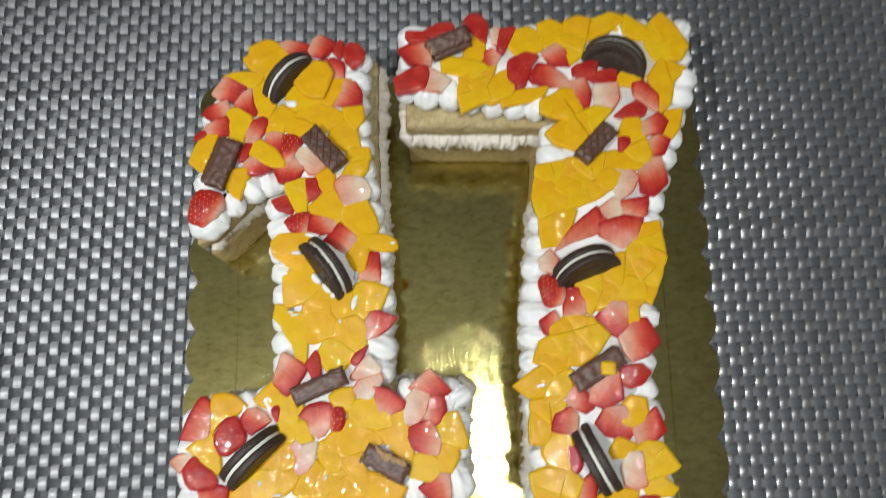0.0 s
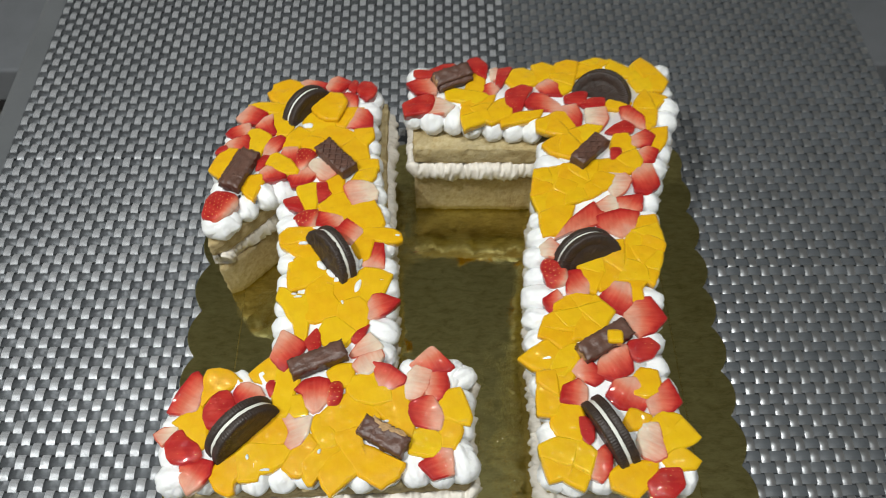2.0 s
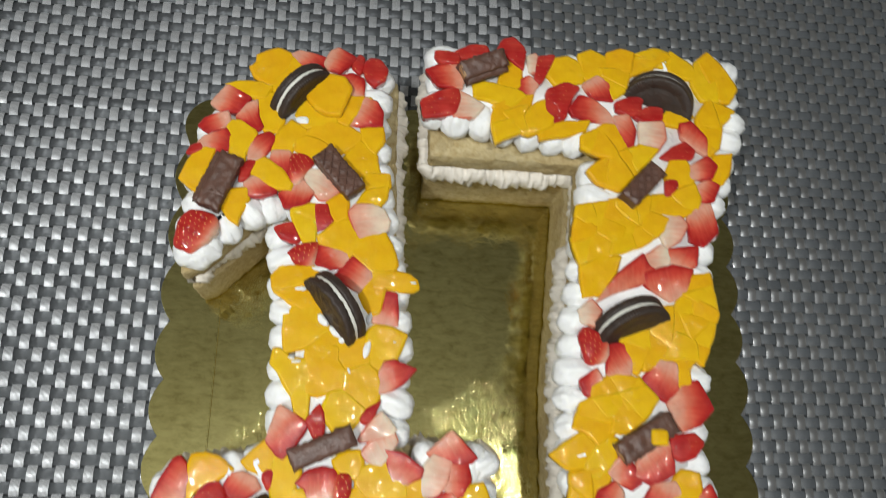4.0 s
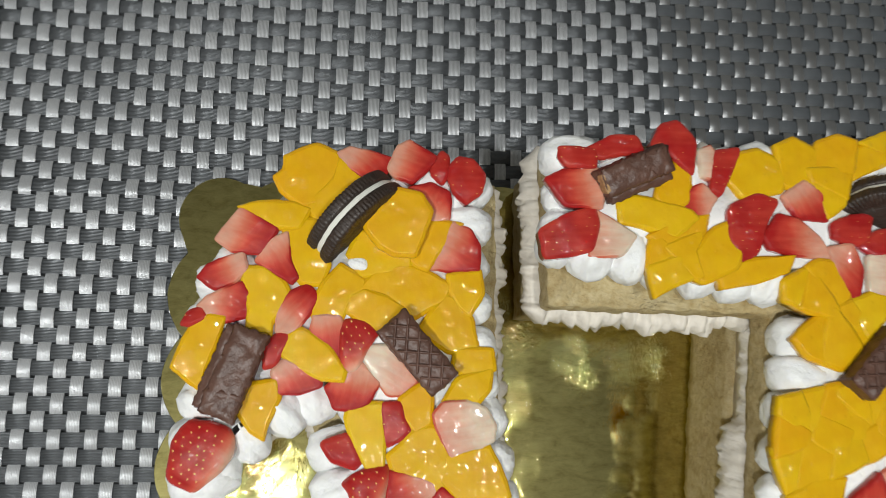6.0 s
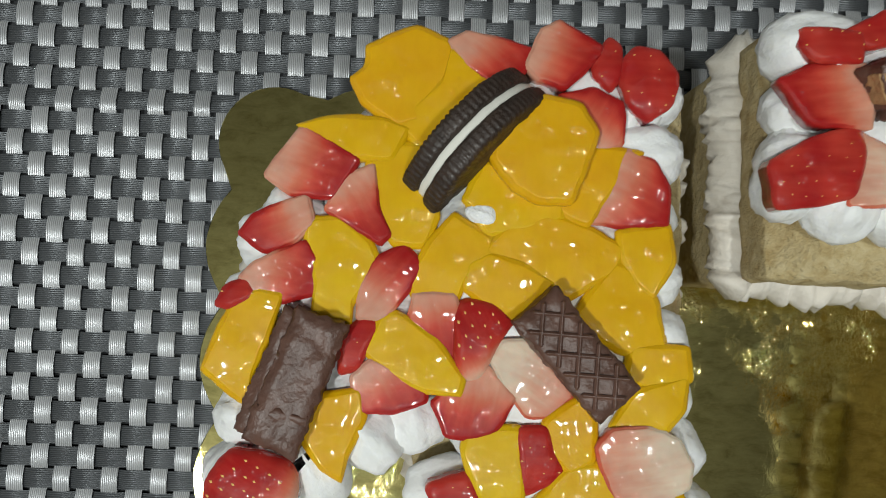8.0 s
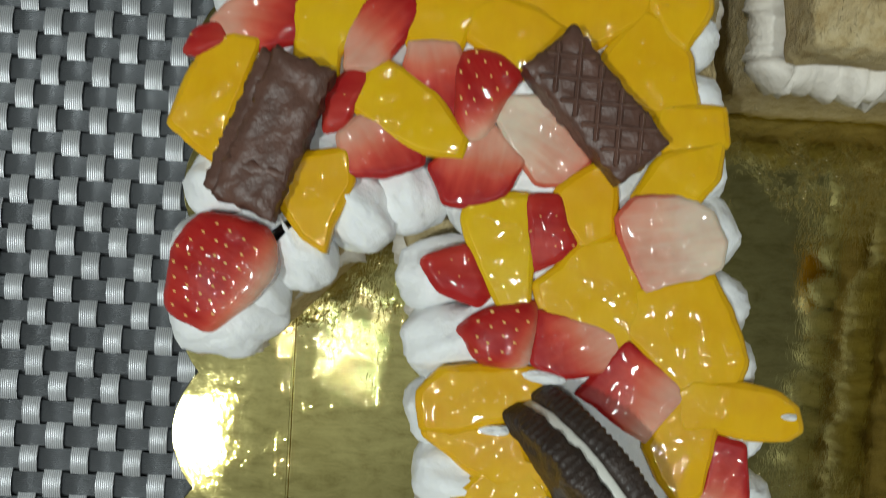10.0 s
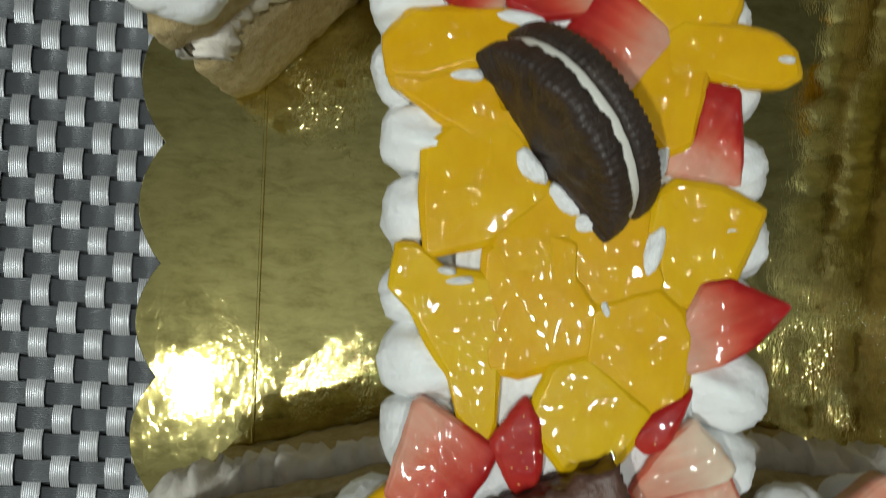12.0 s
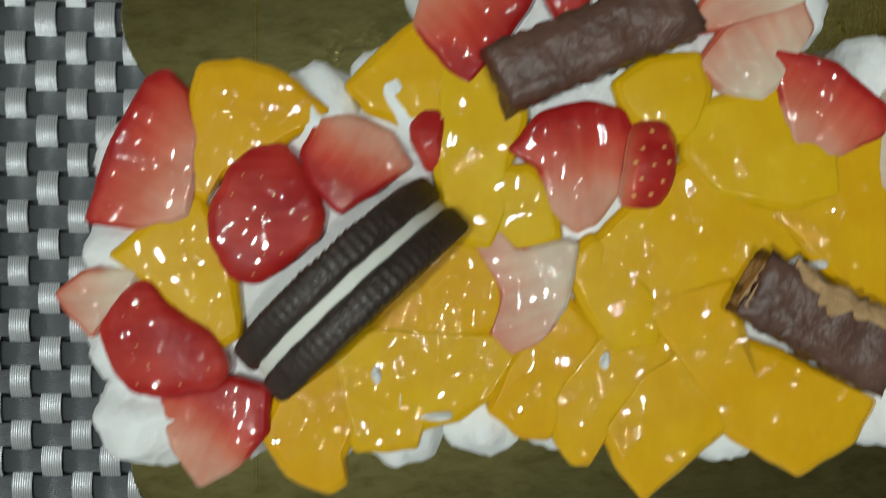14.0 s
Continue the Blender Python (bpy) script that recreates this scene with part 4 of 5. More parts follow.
peach(-0.1133, -0.0059, 0.0973, [(-6.7, 5.9), (-6.7, -5.1), (-4.7, -16.1), (2.3, -18.1), (5.3, -12.1), (5.3, -3.1), (8.3, 4.9), (7.3, 12.9), (-4.7, 15.9), (-6.7, 12.9)])
skin_berry(-0.1223, -0.0045, 0.0966, [(-3.7, -0.5), (-0.7, -6.5), (2.3, -6.5), (3.3, 5.5), (-1.7, 5.5), (-3.7, 2.5)])
cut_berry(-0.1749, -0.0096, 0.0970, [(-1.1, -12.4), (6.9, -10.4), (7.9, -4.4), (8.9, 4.6), (6.9, 12.6), (2.9, 16.6), (-1.1, 14.6), (-7.1, 2.6), (-12.1, -11.4)], 150)
peach(-0.1581, -0.0020, 0.0970, [(-9.9, -12), (-5.9, -14), (-2.9, -9), (6.1, -4), (15.1, 2), (7.1, 8), (0.1, 10), (-6.9, 9), (-8.9, -3)])
skin_berry(-0.1535, -0.0196, 0.0975, [(-10.5, -4.4), (-6.5, -12.4), (-1.5, -13.4), (3.5, -10.4), (10.5, -4.4), (11.5, 0.6), (8.5, 7.6), (3.5, 13.6), (-2.5, 12.6), (-6.5, 8.6), (-10.5, 0.6)])
cut_berry(-0.1370, -0.0091, 0.0970, [(-7, -4.9), (-2, -9.9), (2, -6.9), (11, -0.9), (7, 5.1), (0, 8.1), (-6, 7.1), (-9, 1.1)], -120)
peach(-0.1680, -0.0301, 0.0970, [(-7, -1.9), (-2, -6.9), (5, -13.9), (9, -10.9), (8, -2.9), (5, 6.1), (2, 13.1), (-5, 9.1), (-13, 2.1)])
pale_berry(-0.1852, -0.0353, 0.0970, [(-0.8, -7.7), (2.2, -3.7), (6.2, 1.3), (8.2, 5.3), (-1.8, 4.3), (-7.8, 0.3)], 180)
skin_berry(-0.1731, -0.0448, 0.0975, [(-8.9, -5.2), (-4.9, -9.2), (2.1, -10.2), (12.1, -7.2), (13.1, -3.2), (10.1, 2.8), (2.1, 7.8), (-1.9, 12.8), (-6.9, 10.8), (-11.9, 3.8)])
cut_berry(-0.1626, -0.0604, 0.0970, [(-8.4, -3.6), (-3.4, -11.6), (3.6, -7.6), (9.6, -0.6), (9.6, 7.4), (2.6, 9.4), (-0.4, 7.4), (-10.4, 5.4)], 60)
peach(-0.1422, -0.0588, 0.0970, [(-5.8, -10.2), (1.2, -13.2), (4.2, -11.2), (3.2, -6.2), (7.2, 0.8), (10.2, 9.8), (7.2, 13.8), (0.2, 8.8), (-7.8, 3.8), (-10.8, -2.2)])
peach(-0.1240, -0.0513, 0.0970, [(-11, -12.7), (0, -11.7), (1, -7.7), (7, -6.7), (13, -2.7), (18, 4.3), (18, 8.3), (0, 9.3), (-9, 9.3), (-15, 3.3)])
peach(-0.1194, -0.0353, 0.0968, [(-9.6, -0.7), (-15.6, -7.7), (-8.6, -7.7), (1.4, -7.7), (10.4, -4.7), (10.4, 3.3), (8.4, 9.3), (1.4, 10.3), (-4.6, 6.3)])
pale_berry(-0.1034, -0.0331, 0.0975, [(-4.6, -0.9), (-6.6, -8.9), (-2.6, -12.9), (3.4, -9.9), (7.4, -2.9), (9.4, 8.1), (7.4, 9.1), (-1.6, 7.1), (-5.6, 11.1), (-10.6, 9.1)], 200)
peach(-0.1046, -0.0183, 0.0973, [(-6.4, -1.7), (-3.4, -5.7), (0.6, -7.7), (6.6, -4.7), (5.6, 2.3), (1.6, 7.3), (-4.4, 7.3)])
cut_berry(-0.0936, -0.0084, 0.0970, [(-7.4, -1.6), (-5.4, -9.6), (-0.4, -13.6), (3.6, -11.6), (7.6, -5.6), (10.6, 4.4), (8.6, 9.4), (0.6, 10.4), (-7.4, 8.4), (-13.4, 1.4)], 95)
seeded_berry(-0.0805, -0.0092, 0.0975, [(-4.5, -8.8), (1.5, -8.8), (4.5, -4.8), (5.5, 4.2), (3.5, 9.2), (-3.5, 8.2), (-5.5, -3.8)], 0)
peach(-0.0577, -0.0053, 0.0970, [(-14.3, -2.7), (-8.3, -8.7), (4.7, -10.7), (13.7, -8.7), (11.7, 3.3), (7.7, 12.3), (-4.3, 9.3), (-14.3, 6.3)])
peach(-0.0711, -0.0248, 0.0968, [(-13.9, -11.2), (-2.9, -14.2), (8.1, -9.2), (11.1, -5.2), (21.1, -0.2), (18.1, 7.8), (7.1, 9.8), (-0.9, 15.8), (-13.9, 4.8), (-18.9, -0.2)])
peach(-0.0862, -0.0350, 0.0970, [(-7.8, 4), (-2.8, -6), (0.2, -10), (8.2, -8), (7.2, 1), (-3.8, 11), (-9.8, 6)])
peach(-0.0988, -0.0495, 0.0970, [(-10.2, -6.5), (-4.2, -11.5), (0.8, -11.5), (2.8, -6.5), (9.8, 2.5), (8.8, 7.5), (2.8, 13.5), (-7.2, 1.5)])
peach(-0.0860, -0.0516, 0.0970, [(-10, -10.4), (-7, -14.4), (-4, -14.4), (-1, -9.4), (10, -0.4), (12, 6.6), (7, 13.6), (-3, 8.6), (-11, -2.4)])
peach(-0.0746, -0.0578, 0.0973, [(-8.4, -10.2), (-4.4, -15.2), (4.6, -6.2), (11.6, -1.2), (11.6, 8.8), (2.6, 12.8), (-6.4, 6.8), (-12.4, -2.2)])
peach(-0.0580, -0.0509, 0.0970, [(-14, 2.9), (-4, -10.1), (8, -17.1), (18, -11.1), (22, -3.1), (6, 3.9), (-4, 7.9), (-5, 18.9), (-22, 14.9)])
cut_berry(-0.0470, 0.0020, 0.0975, [(-6, -6), (-3, -11), (11, -5), (12, -0), (1, 8), (-11, 11)], 60)
peach(-0.0409, -0.0194, 0.0970, [(-13.1, 0.4), (-7.1, -5.6), (2.9, -15.6), (9.9, -17.6), (10.9, -11.6), (6.9, 6.4), (4.9, 17.4), (-12.1, 8.4)])
pale_berry(-0.0277, -0.0018, 0.0970, [(-7.3, -11.2), (0.7, -11.2), (6.7, -4.2), (9.7, 7.8), (-1.3, 11.8), (-8.3, 1.8)], -10)
cut_berry(-0.0177, 0.0123, 0.0975, [(-12.3, -3.3), (1.7, -7.3), (10.7, -6.3), (13.7, -3.3), (-0.3, 10.7), (-14.3, -1.3)], -60)
cut_berry(-0.0150, -0.0039, 0.0970, [(-9, -2.1), (-3, -10.1), (4, -9.1), (8, -0.1), (6, 9.9), (-5, 7.9)], 0)
cut_berry(-0.0221, -0.0224, 0.0975, [(-6.9, -7.6), (0.1, -9.6), (9.1, -10.6), (11.1, -1.6), (4.1, 11.4), (-4.9, 9.4), (-12.9, 3.4)], 170)
peach(-0.0034, -0.0186, 0.0970, [(-7.6, -5.4), (1.4, -9.4), (8.4, -10.4), (9.4, -5.4), (3.4, 11.6), (-5.6, 9.6), (-10.6, -3.4)])
peach(-0.0063, -0.0357, 0.0970, [(-5.7, 0.7), (-4.7, -10.3), (2.3, -8.3), (6.3, 0.7), (6.3, 8.7), (-5.7, 6.7)])
peach(-0.0216, -0.0416, 0.0970, [(3.6, -8.4), (8.6, -4.4), (9.6, 3.6), (-0.4, 8.6), (-7.4, 6.6), (-9.4, -5.4)])
cut_berry(-0.0136, -0.0550, 0.0970, [(-3.4, -9), (8.6, -6), (7.6, 8), (0.6, 10), (-4.4, 5), (-12.4, -0)], 200)
skin_berry(-0.0240, 0.2661, 0.1055, [(-9, -1.1), (-5, -5.1), (8, -5.1), (9, 3.9), (0, 4.9), (-9, 4.9)])
skin_berry(-0.0073, 0.2713, 0.1055, [(-7.7, -6.3), (1.3, -4.3), (13.3, -2.3), (9.3, 5.7), (-1.7, 5.7), (-14.7, -1.3)])
skin_berry(0.0200, 0.2735, 0.1060, [(-6, -3.5), (-0, -9.5), (7, -14.5), (9, 2.5), (1, 11.5), (-7, 9.5), (-12, -0.5)])
cut_berry(-0.0241, 0.2527, 0.1055, [(-5.9, -7.7), (9.1, -8.7), (10.1, -2.7), (9.1, 8.3), (-5.9, 7.3), (-13.9, 3.3)], 190)
skin_berry(-0.0280, 0.2321, 0.1055, [(-12, -11.1), (-2, -10.1), (10, -7.1), (13, 4.9), (11, 12.9), (-2, 8.9), (-14, 1.9)])
pale_berry(-0.0111, 0.2312, 0.1051, [(-5.9, 2.8), (-8.9, -8.2), (5.1, -7.2), (11.1, 0.8), (4.1, 5.8), (-5.9, 11.8)], 180)
peach(0.0182, 0.2544, 0.1055, [(-7.2, -3.4), (-4.2, -11.4), (5.8, -5.4), (6.8, 5.6), (-0.2, 12.6), (-5.2, 2.6)])
peach(0.0094, 0.2414, 0.1055, [(-13.4, -3.4), (-4.4, -4.4), (7.6, -8.4), (16.6, -0.4), (13.6, 2.6), (-7.4, 7.6), (-14.4, 5.6)])
peach(0.0114, 0.2246, 0.1055, [(-5.4, -3.6), (-4.6, -7.2), (8.9, -2.3), (-2.4, 9), (-3.4, 8.4)])
peach(0.0153, 0.2162, 0.1060, [(-8.8, 2.6), (-6.3, -9.2), (0.7, -4.2), (11.9, -0.7), (3.9, 7.2)])
peach(0.0204, 0.2342, 0.1055, [(9.2, -1), (11.6, 7.8), (-3.4, 3.8), (-12.4, -1.2), (-12.5, -1.5), (-6.2, -7.8)])
peach(0.0229, 0.2251, 0.1060, [(2.7, -10.2), (6.1, -9.1), (3.1, 0.9), (6.1, 5.9), (7.1, 9.8), (-9.8, 2.4)])
peach(0.0355, 0.2249, 0.1058, [(-10.5, -8.9), (-4.5, -10.9), (7.5, -4.9), (10.5, 1.1), (5.5, 13.1), (-0.5, 10.1), (-10.5, -1.9)])
peach(0.0530, 0.2183, 0.1055, [(-13, -7.3), (-1, -4.3), (13, -0.3), (16, 6.7), (-4, 3.7), (-15, -1.3)])
cut_berry(0.0285, 0.2486, 0.1051, [(-8.5, -2.6), (-4.5, -5.6), (3.5, -6.6), (8.5, 1.4), (2.5, 7.4), (-6.5, 3.4)], 180)
pale_berry(0.0342, 0.2663, 0.1051, [(-3.2, -6.3), (1.8, -7.3), (4.8, 0.7), (1.8, 7.7), (-4.2, 4.7)], 0)
skin_berry(0.0406, 0.2634, 0.1055, [(-5.6, -1.4), (-6.6, -10.4), (-1.6, -13.4), (4.4, -1.4), (9.4, 10.6), (-3.6, 8.6)])
peach(0.0568, 0.2617, 0.1053, [(-6.8, -9.7), (9.2, -6.7), (13.2, 3.3), (1.2, 10.3), (-6.8, 8.3), (-12.8, -2.7)])
peach(0.0777, 0.2664, 0.1053, [(-8.7, -8.4), (3.3, -10.4), (13.3, -3.4), (8.3, 5.6), (-2.7, 11.6), (-10.7, 7.6)])
peach(0.0893, 0.2527, 0.1055, [(-7.3, 8.5), (-5.3, 0.3), (-1.3, -8.7), (6.7, -2.7), (8, 1.4)])
peach(0.0918, 0.2608, 0.1060, [(-10.6, 3.7), (-9.4, -1.4), (5.1, -8), (8.2, 2.2), (8.9, 5.7)])
peach(0.0927, 0.2711, 0.1055, [(-11.7, -6.1), (-11.2, -8), (7.7, -6.1), (10.3, 6.9), (2.3, 8.9), (-5.7, 5.9)])
peach(0.1142, 0.2729, 0.1053, [(-11.2, -10.9), (1.8, -3.9), (15.8, 4.1), (9.8, 8.1), (-10.2, 2.1)])
skin_berry(0.0512, 0.2388, 0.1060, [(-10.2, -6.8), (-5.2, -17.8), (3.8, -12.8), (7.8, 0.2), (14.8, 11.2), (4.8, 14.2), (-9.2, 8.2)])
cut_berry(0.0787, 0.2496, 0.1055, [(-4.7, -6.6), (9.3, -7.6), (7.3, 3.4), (-0.7, 9.4), (-10.7, 2.4)], -60)
cut_berry(0.0721, 0.2329, 0.1055, [(-11.1, -4.9), (0.9, -6.9), (16.9, -7.9), (10.9, 1.1), (1.9, 8.1), (-7.1, 10.1), (-14.1, 0.1)], 180)
skin_berry(0.0993, 0.2382, 0.1055, [(-10.3, -4.2), (-1.3, -8.2), (6.7, -6.2), (10.7, 7.8), (-0.3, 6.8), (-10.3, 2.8)])
skin_berry(0.1130, 0.2325, 0.1055, [(-4, -7.5), (9, -3.5), (10, 6.5), (-2, 6.5), (-13, -1.5)])
cut_berry(0.0954, 0.2203, 0.1055, [(-3.4, -6.3), (3.6, -15.3), (6.6, -0.3), (2.6, 10.7), (-8.4, 8.7)], -45)
peach(0.1319, 0.2332, 0.1058, [(-7.9, -6.2), (1.1, -7.2), (10.1, -0.2), (1.1, 9.8), (-8.9, -1.2)])
peach(0.1510, 0.2647, 0.1055, [(-6, -5.7), (-3.9, -9.8), (7.3, -3.7), (0.9, 11.7), (-3, 8.3)])
peach(0.1594, 0.2709, 0.1060, [(-2.3, -10.5), (10, -3.8), (8.6, -0.9), (-1.4, 11.1), (-8.6, 4.6)])
peach(0.1569, 0.2545, 0.1055, [(-10.5, 1.7), (-5.9, -7.5), (7.5, -7.5), (6.3, 10.9)])
peach(0.1676, 0.2569, 0.1060, [(-4.6, -9.9), (2.4, -9.9), (7.4, -0.9), (1.2, 11.5), (-5.7, 7.7)])
peach(0.1228, 0.2763, 0.1053, [(0.2, -5.3), (8, -9.8), (10, 3.8), (-2.8, 6.7), (-15.8, 1.7)])
peach(0.1380, 0.2696, 0.1058, [(-8.5, -2.4), (-3, -5.6), (11, -8.6), (7, 1.4), (-5, 10.4), (-6.5, 10.7)])
peach(0.1545, 0.2194, 0.1055, [(-5.5, -2.4), (-2.5, -14.4), (4.5, -7.4), (8.3, 8.7), (-7.8, 8.9)])
peach(0.1537, 0.2341, 0.1060, [(3.3, 11.1), (1.3, 11.9), (-7.7, -2.1), (-6.6, -7.2), (6.8, -7.3)])
peach(0.1623, 0.2366, 0.1055, [(0.2, -9.9), (0.7, -7.6), (9.7, 2.4), (-6.9, 9.2), (-3.3, -9.8)])
peach(0.1584, 0.1957, 0.1055, [(-6.4, -0.7), (-8.4, -9.7), (0.6, -9.7), (5.6, -1.7), (8.6, 10.3), (-2.4, 8.3)])
cut_berry(0.1423, 0.2175, 0.1060, [(-8.3, -0.5), (-0.3, -7.5), (7.7, -12.5), (8.7, -0.5), (-1.3, 10.5), (-9.3, 8.5)], 60)
skin_berry(0.1317, 0.2061, 0.1055, [(-8.7, -6.1), (8.3, -5.1), (11.3, 1.9), (4.3, 8.9), (-3.7, 4.9), (-14.7, -4.1)])
pale_berry(0.1130, 0.2171, 0.1060, [(-8, -9.1), (3, -11.1), (9, -2.1), (8, 9.9), (-8, 8.9)], -10)
peach(0.0723, 0.2117, 0.1055, [(-6.3, -4.7), (1.9, -8.8), (7, 7.6), (6.2, 9), (-6.3, 2.3)])
peach(0.0803, 0.2079, 0.1060, [(-7.4, -4.4), (-4.3, -5.9), (5.7, -7.9), (8.4, -5.2), (-1.8, 12.7), (-2.1, 12.5)])
peach(0.0875, 0.2144, 0.1055, [(0.2, -12.6), (7.5, -5.4), (6.5, 7.6), (-4.5, 8.6), (-10.2, 5.6)])
peach(0.0788, 0.1906, 0.1055, [(-9.8, -0.6), (-3.8, -7.6), (3, -10), (7.7, 11.2), (3.2, 9.4)])
peach(0.0882, 0.1888, 0.1060, [(-7.7, -7.7), (0.8, -10.8), (9.3, -1.8), (-0.7, 13.4), (-3.2, 12.4)])
peach(0.0952, 0.1965, 0.1055, [(1.3, -10.6), (8, -3.6), (1, 9), (-9.1, 5.1)])
peach(0.1045, 0.2023, 0.1060, [(-2.4, -10.4), (2.5, -5.3), (11.5, 4.7), (0.5, 6.7), (-9.7, 2.7)])
cut_berry(0.1460, 0.1946, 0.1060, [(-11, 0.4), (-8, -6.6), (5, -6.6), (10, 2.4), (4, 9.4), (-7, 2.4)], 0)
cut_berry(0.1477, 0.1791, 0.1055, [(-6.7, -8.1), (4.3, -6.1), (9.3, 4.9), (1.3, 7.9), (-7.7, 2.9)], -30)
peach(0.1307, 0.1918, 0.1055, [(-8.7, -5.8), (6.3, -9.8), (8.3, -2.8), (3.3, 10.2), (-3.7, 10.2), (-8.7, -2.8)])
skin_berry(0.1238, 0.1811, 0.1051, [(-4.8, -9.1), (2.2, -5.1), (7.2, 5.9), (-3.8, 5.9)])
peach(0.1232, 0.1675, 0.1055, [(-11.2, -4.5), (1.8, -6.5), (13.2, -3.5), (2.1, 9.1), (-10.2, 2.5)])
peach(0.1347, 0.1733, 0.1060, [(0.1, -9.7), (5.3, -8.3), (7.3, 0.7), (4.3, 9.7), (-8.7, 3.7), (-10.7, 2.6)])
peach(0.0639, 0.1377, 0.1055, [(-6.9, 4.3), (-2.9, -10.7), (3, -8.7), (7.1, 9.4), (-6.7, 5.4)])
peach(0.0638, 0.1495, 0.1060, [(-6.8, -7.5), (-6.6, -8), (6.9, -4), (8.1, 1.4), (-3.6, 9.7)])
peach(0.0746, 0.1393, 0.1055, [(-9.3, -10.8), (7.4, -5.3), (11.2, 1.6), (-4, 12.5)])
peach(0.0679, 0.1575, 0.1060, [(1.7, 8.4), (-6.9, 6.5), (-8, 0.2), (7, -10.5), (8, -8)])
peach(0.0755, 0.1607, 0.1055, [(7.8, 8.3), (-7.4, 4.9), (-0.4, -13.2)])
peach(0.0823, 0.1490, 0.1060, [(2.8, -9.3), (9.4, 2.4), (-5, 8.3), (-8.6, -1.2)])
peach(0.0850, 0.1599, 0.1055, [(6, -9.7), (7, -7.9), (3, 10.1), (-3.3, 8.7), (-8.2, -3.9)])
peach(0.0909, 0.1538, 0.1053, [(-6.9, -1.8), (-8.5, -12.1), (12.9, -1), (-4.3, 13)])
peach(0.0889, 0.1411, 0.1058, [(-6.3, 2.4), (-7.9, -8.1), (8, -2), (5.3, 8.4)])
peach(0.1008, 0.1465, 0.1053, [(-5.1, -7.9), (1.2, -5.5), (9.9, 0.7), (1.8, 7.3), (-7.8, 2.4)])
peach(0.0942, 0.1642, 0.1058, [(3.8, 6.9), (-7.2, 4.8), (-7.9, 1.1), (6.1, -10.4)])
peach(0.1027, 0.1637, 0.1053, [(6.9, 9.7), (-6, 7.2), (-4, -8.6), (1.5, -13)])
peach(0.1105, 0.1552, 0.1058, [(-1, -8.8), (5.5, -4.2), (9.2, 3.2), (-4.6, 8.5), (-7.5, -3.5)])
peach(0.1144, 0.1663, 0.1053, [(4.7, -9.1), (8.6, -1.3), (3.6, 8.7), (-6.3, 6.8), (-8.9, -4)])
peach(0.0723, 0.1201, 0.1055, [(-9.3, -13.1), (1.7, -11.1), (8.7, -1.1), (13.7, 10.9), (0.7, 10.9), (-10.3, 3.9)])
pale_berry(0.1220, 0.1532, 0.1055, [(-8, -3.2), (-4, -14.2), (5, -8.2), (10, 1.8), (3, 11.8), (-6, 10.8)], 0)
cut_berry(0.1431, 0.1562, 0.1055, [(-9.1, -11.2), (-0.1, -14.2), (9.9, -4.2), (6.9, 13.8), (-1.1, 13.8), (-9.1, 3.8)], -70)
pale_berry(0.1117, 0.1315, 0.1055, [(-5.7, -8.5), (5.3, -6.5), (8.3, 4.5), (2.3, 9.5), (-8.7, 1.5)], 180)
cut_berry(0.1282, 0.1332, 0.1055, [(-10.2, -3.2), (-2.2, -8.2), (7.8, -5.2), (9.8, 7.8), (-9.2, 4.8)], 60)
cut_berry(0.0943, 0.1192, 0.1055, [(-11.3, -10.2), (13.7, -1.2), (22.7, 4.8), (10.7, 6.8), (6.7, 14.8), (-10.3, 0.8), (-24.3, -17.2)], 90)
cut_berry(0.1175, 0.1172, 0.1055, [(-14.5, -3.2), (0.5, -12.2), (9.5, -7.2), (15.5, 7.8), (2.5, 9.8), (-15.5, 4.8)], 100)
peach(0.1229, 0.0868, 0.1055, [(-2.9, -7.8), (0.7, -10.9), (7.4, -4.6), (1.9, 9.5), (-3.5, 10.1), (-6.9, 3.2)])
peach(0.1319, 0.0906, 0.1060, [(-2.7, -9.5), (11.4, 3.7), (-8.7, 5.8)])
peach(0.1320, 0.0752, 0.1055, [(-9.5, 1.6), (-3, -4.2), (3, -9.2), (8.5, 3.2), (-4, 6.7)])
peach(0.1378, 0.0851, 0.1060, [(2.2, -8.1), (5.2, -1.1), (7.9, 8.9), (3.7, 9.3), (-11, -4.4)])
peach(0.1277, 0.1013, 0.1055, [(6.3, 5.4), (-1.1, 9.9), (-8.9, -5.8), (5.6, -7.4)])
peach(0.1384, 0.0987, 0.1060, [(6.9, -6), (8.5, 0.1), (-5.8, 8.9), (-6.5, -4.6)])
peach(0.1360, 0.1155, 0.1055, [(9.1, -1.6), (8, 7.5), (-5, 4.5), (-10.1, -5.6), (-6.6, -7.7)])
peach(0.1400, 0.1071, 0.1060, [(6.6, -9.7), (7, -8.1), (4.9, 8.3), (-12.1, 1.7)])
peach(0.0920, 0.0710, 0.1058, [(-4, -9), (2, -11), (9.7, 3.4), (-7.5, 10.6), (-8, 10)])
peach(0.0947, 0.0834, 0.1063, [(6.3, -10.1), (7.3, -8.4), (6.3, 4.6), (2.3, 11.6), (-5.7, 4.6), (-10.7, -2.4), (-10.6, -3.1)])
peach(0.1052, 0.0741, 0.1058, [(-7.2, -12.1), (4.8, -8.1), (9.8, 2.9), (-3.1, 13.2), (-5.2, 9.9)])
peach(0.1112, 0.0886, 0.1063, [(3.3, -12.9), (4.8, -9.6), (6.8, 11.4), (-2.2, 9.4), (-9.8, -2.4)])
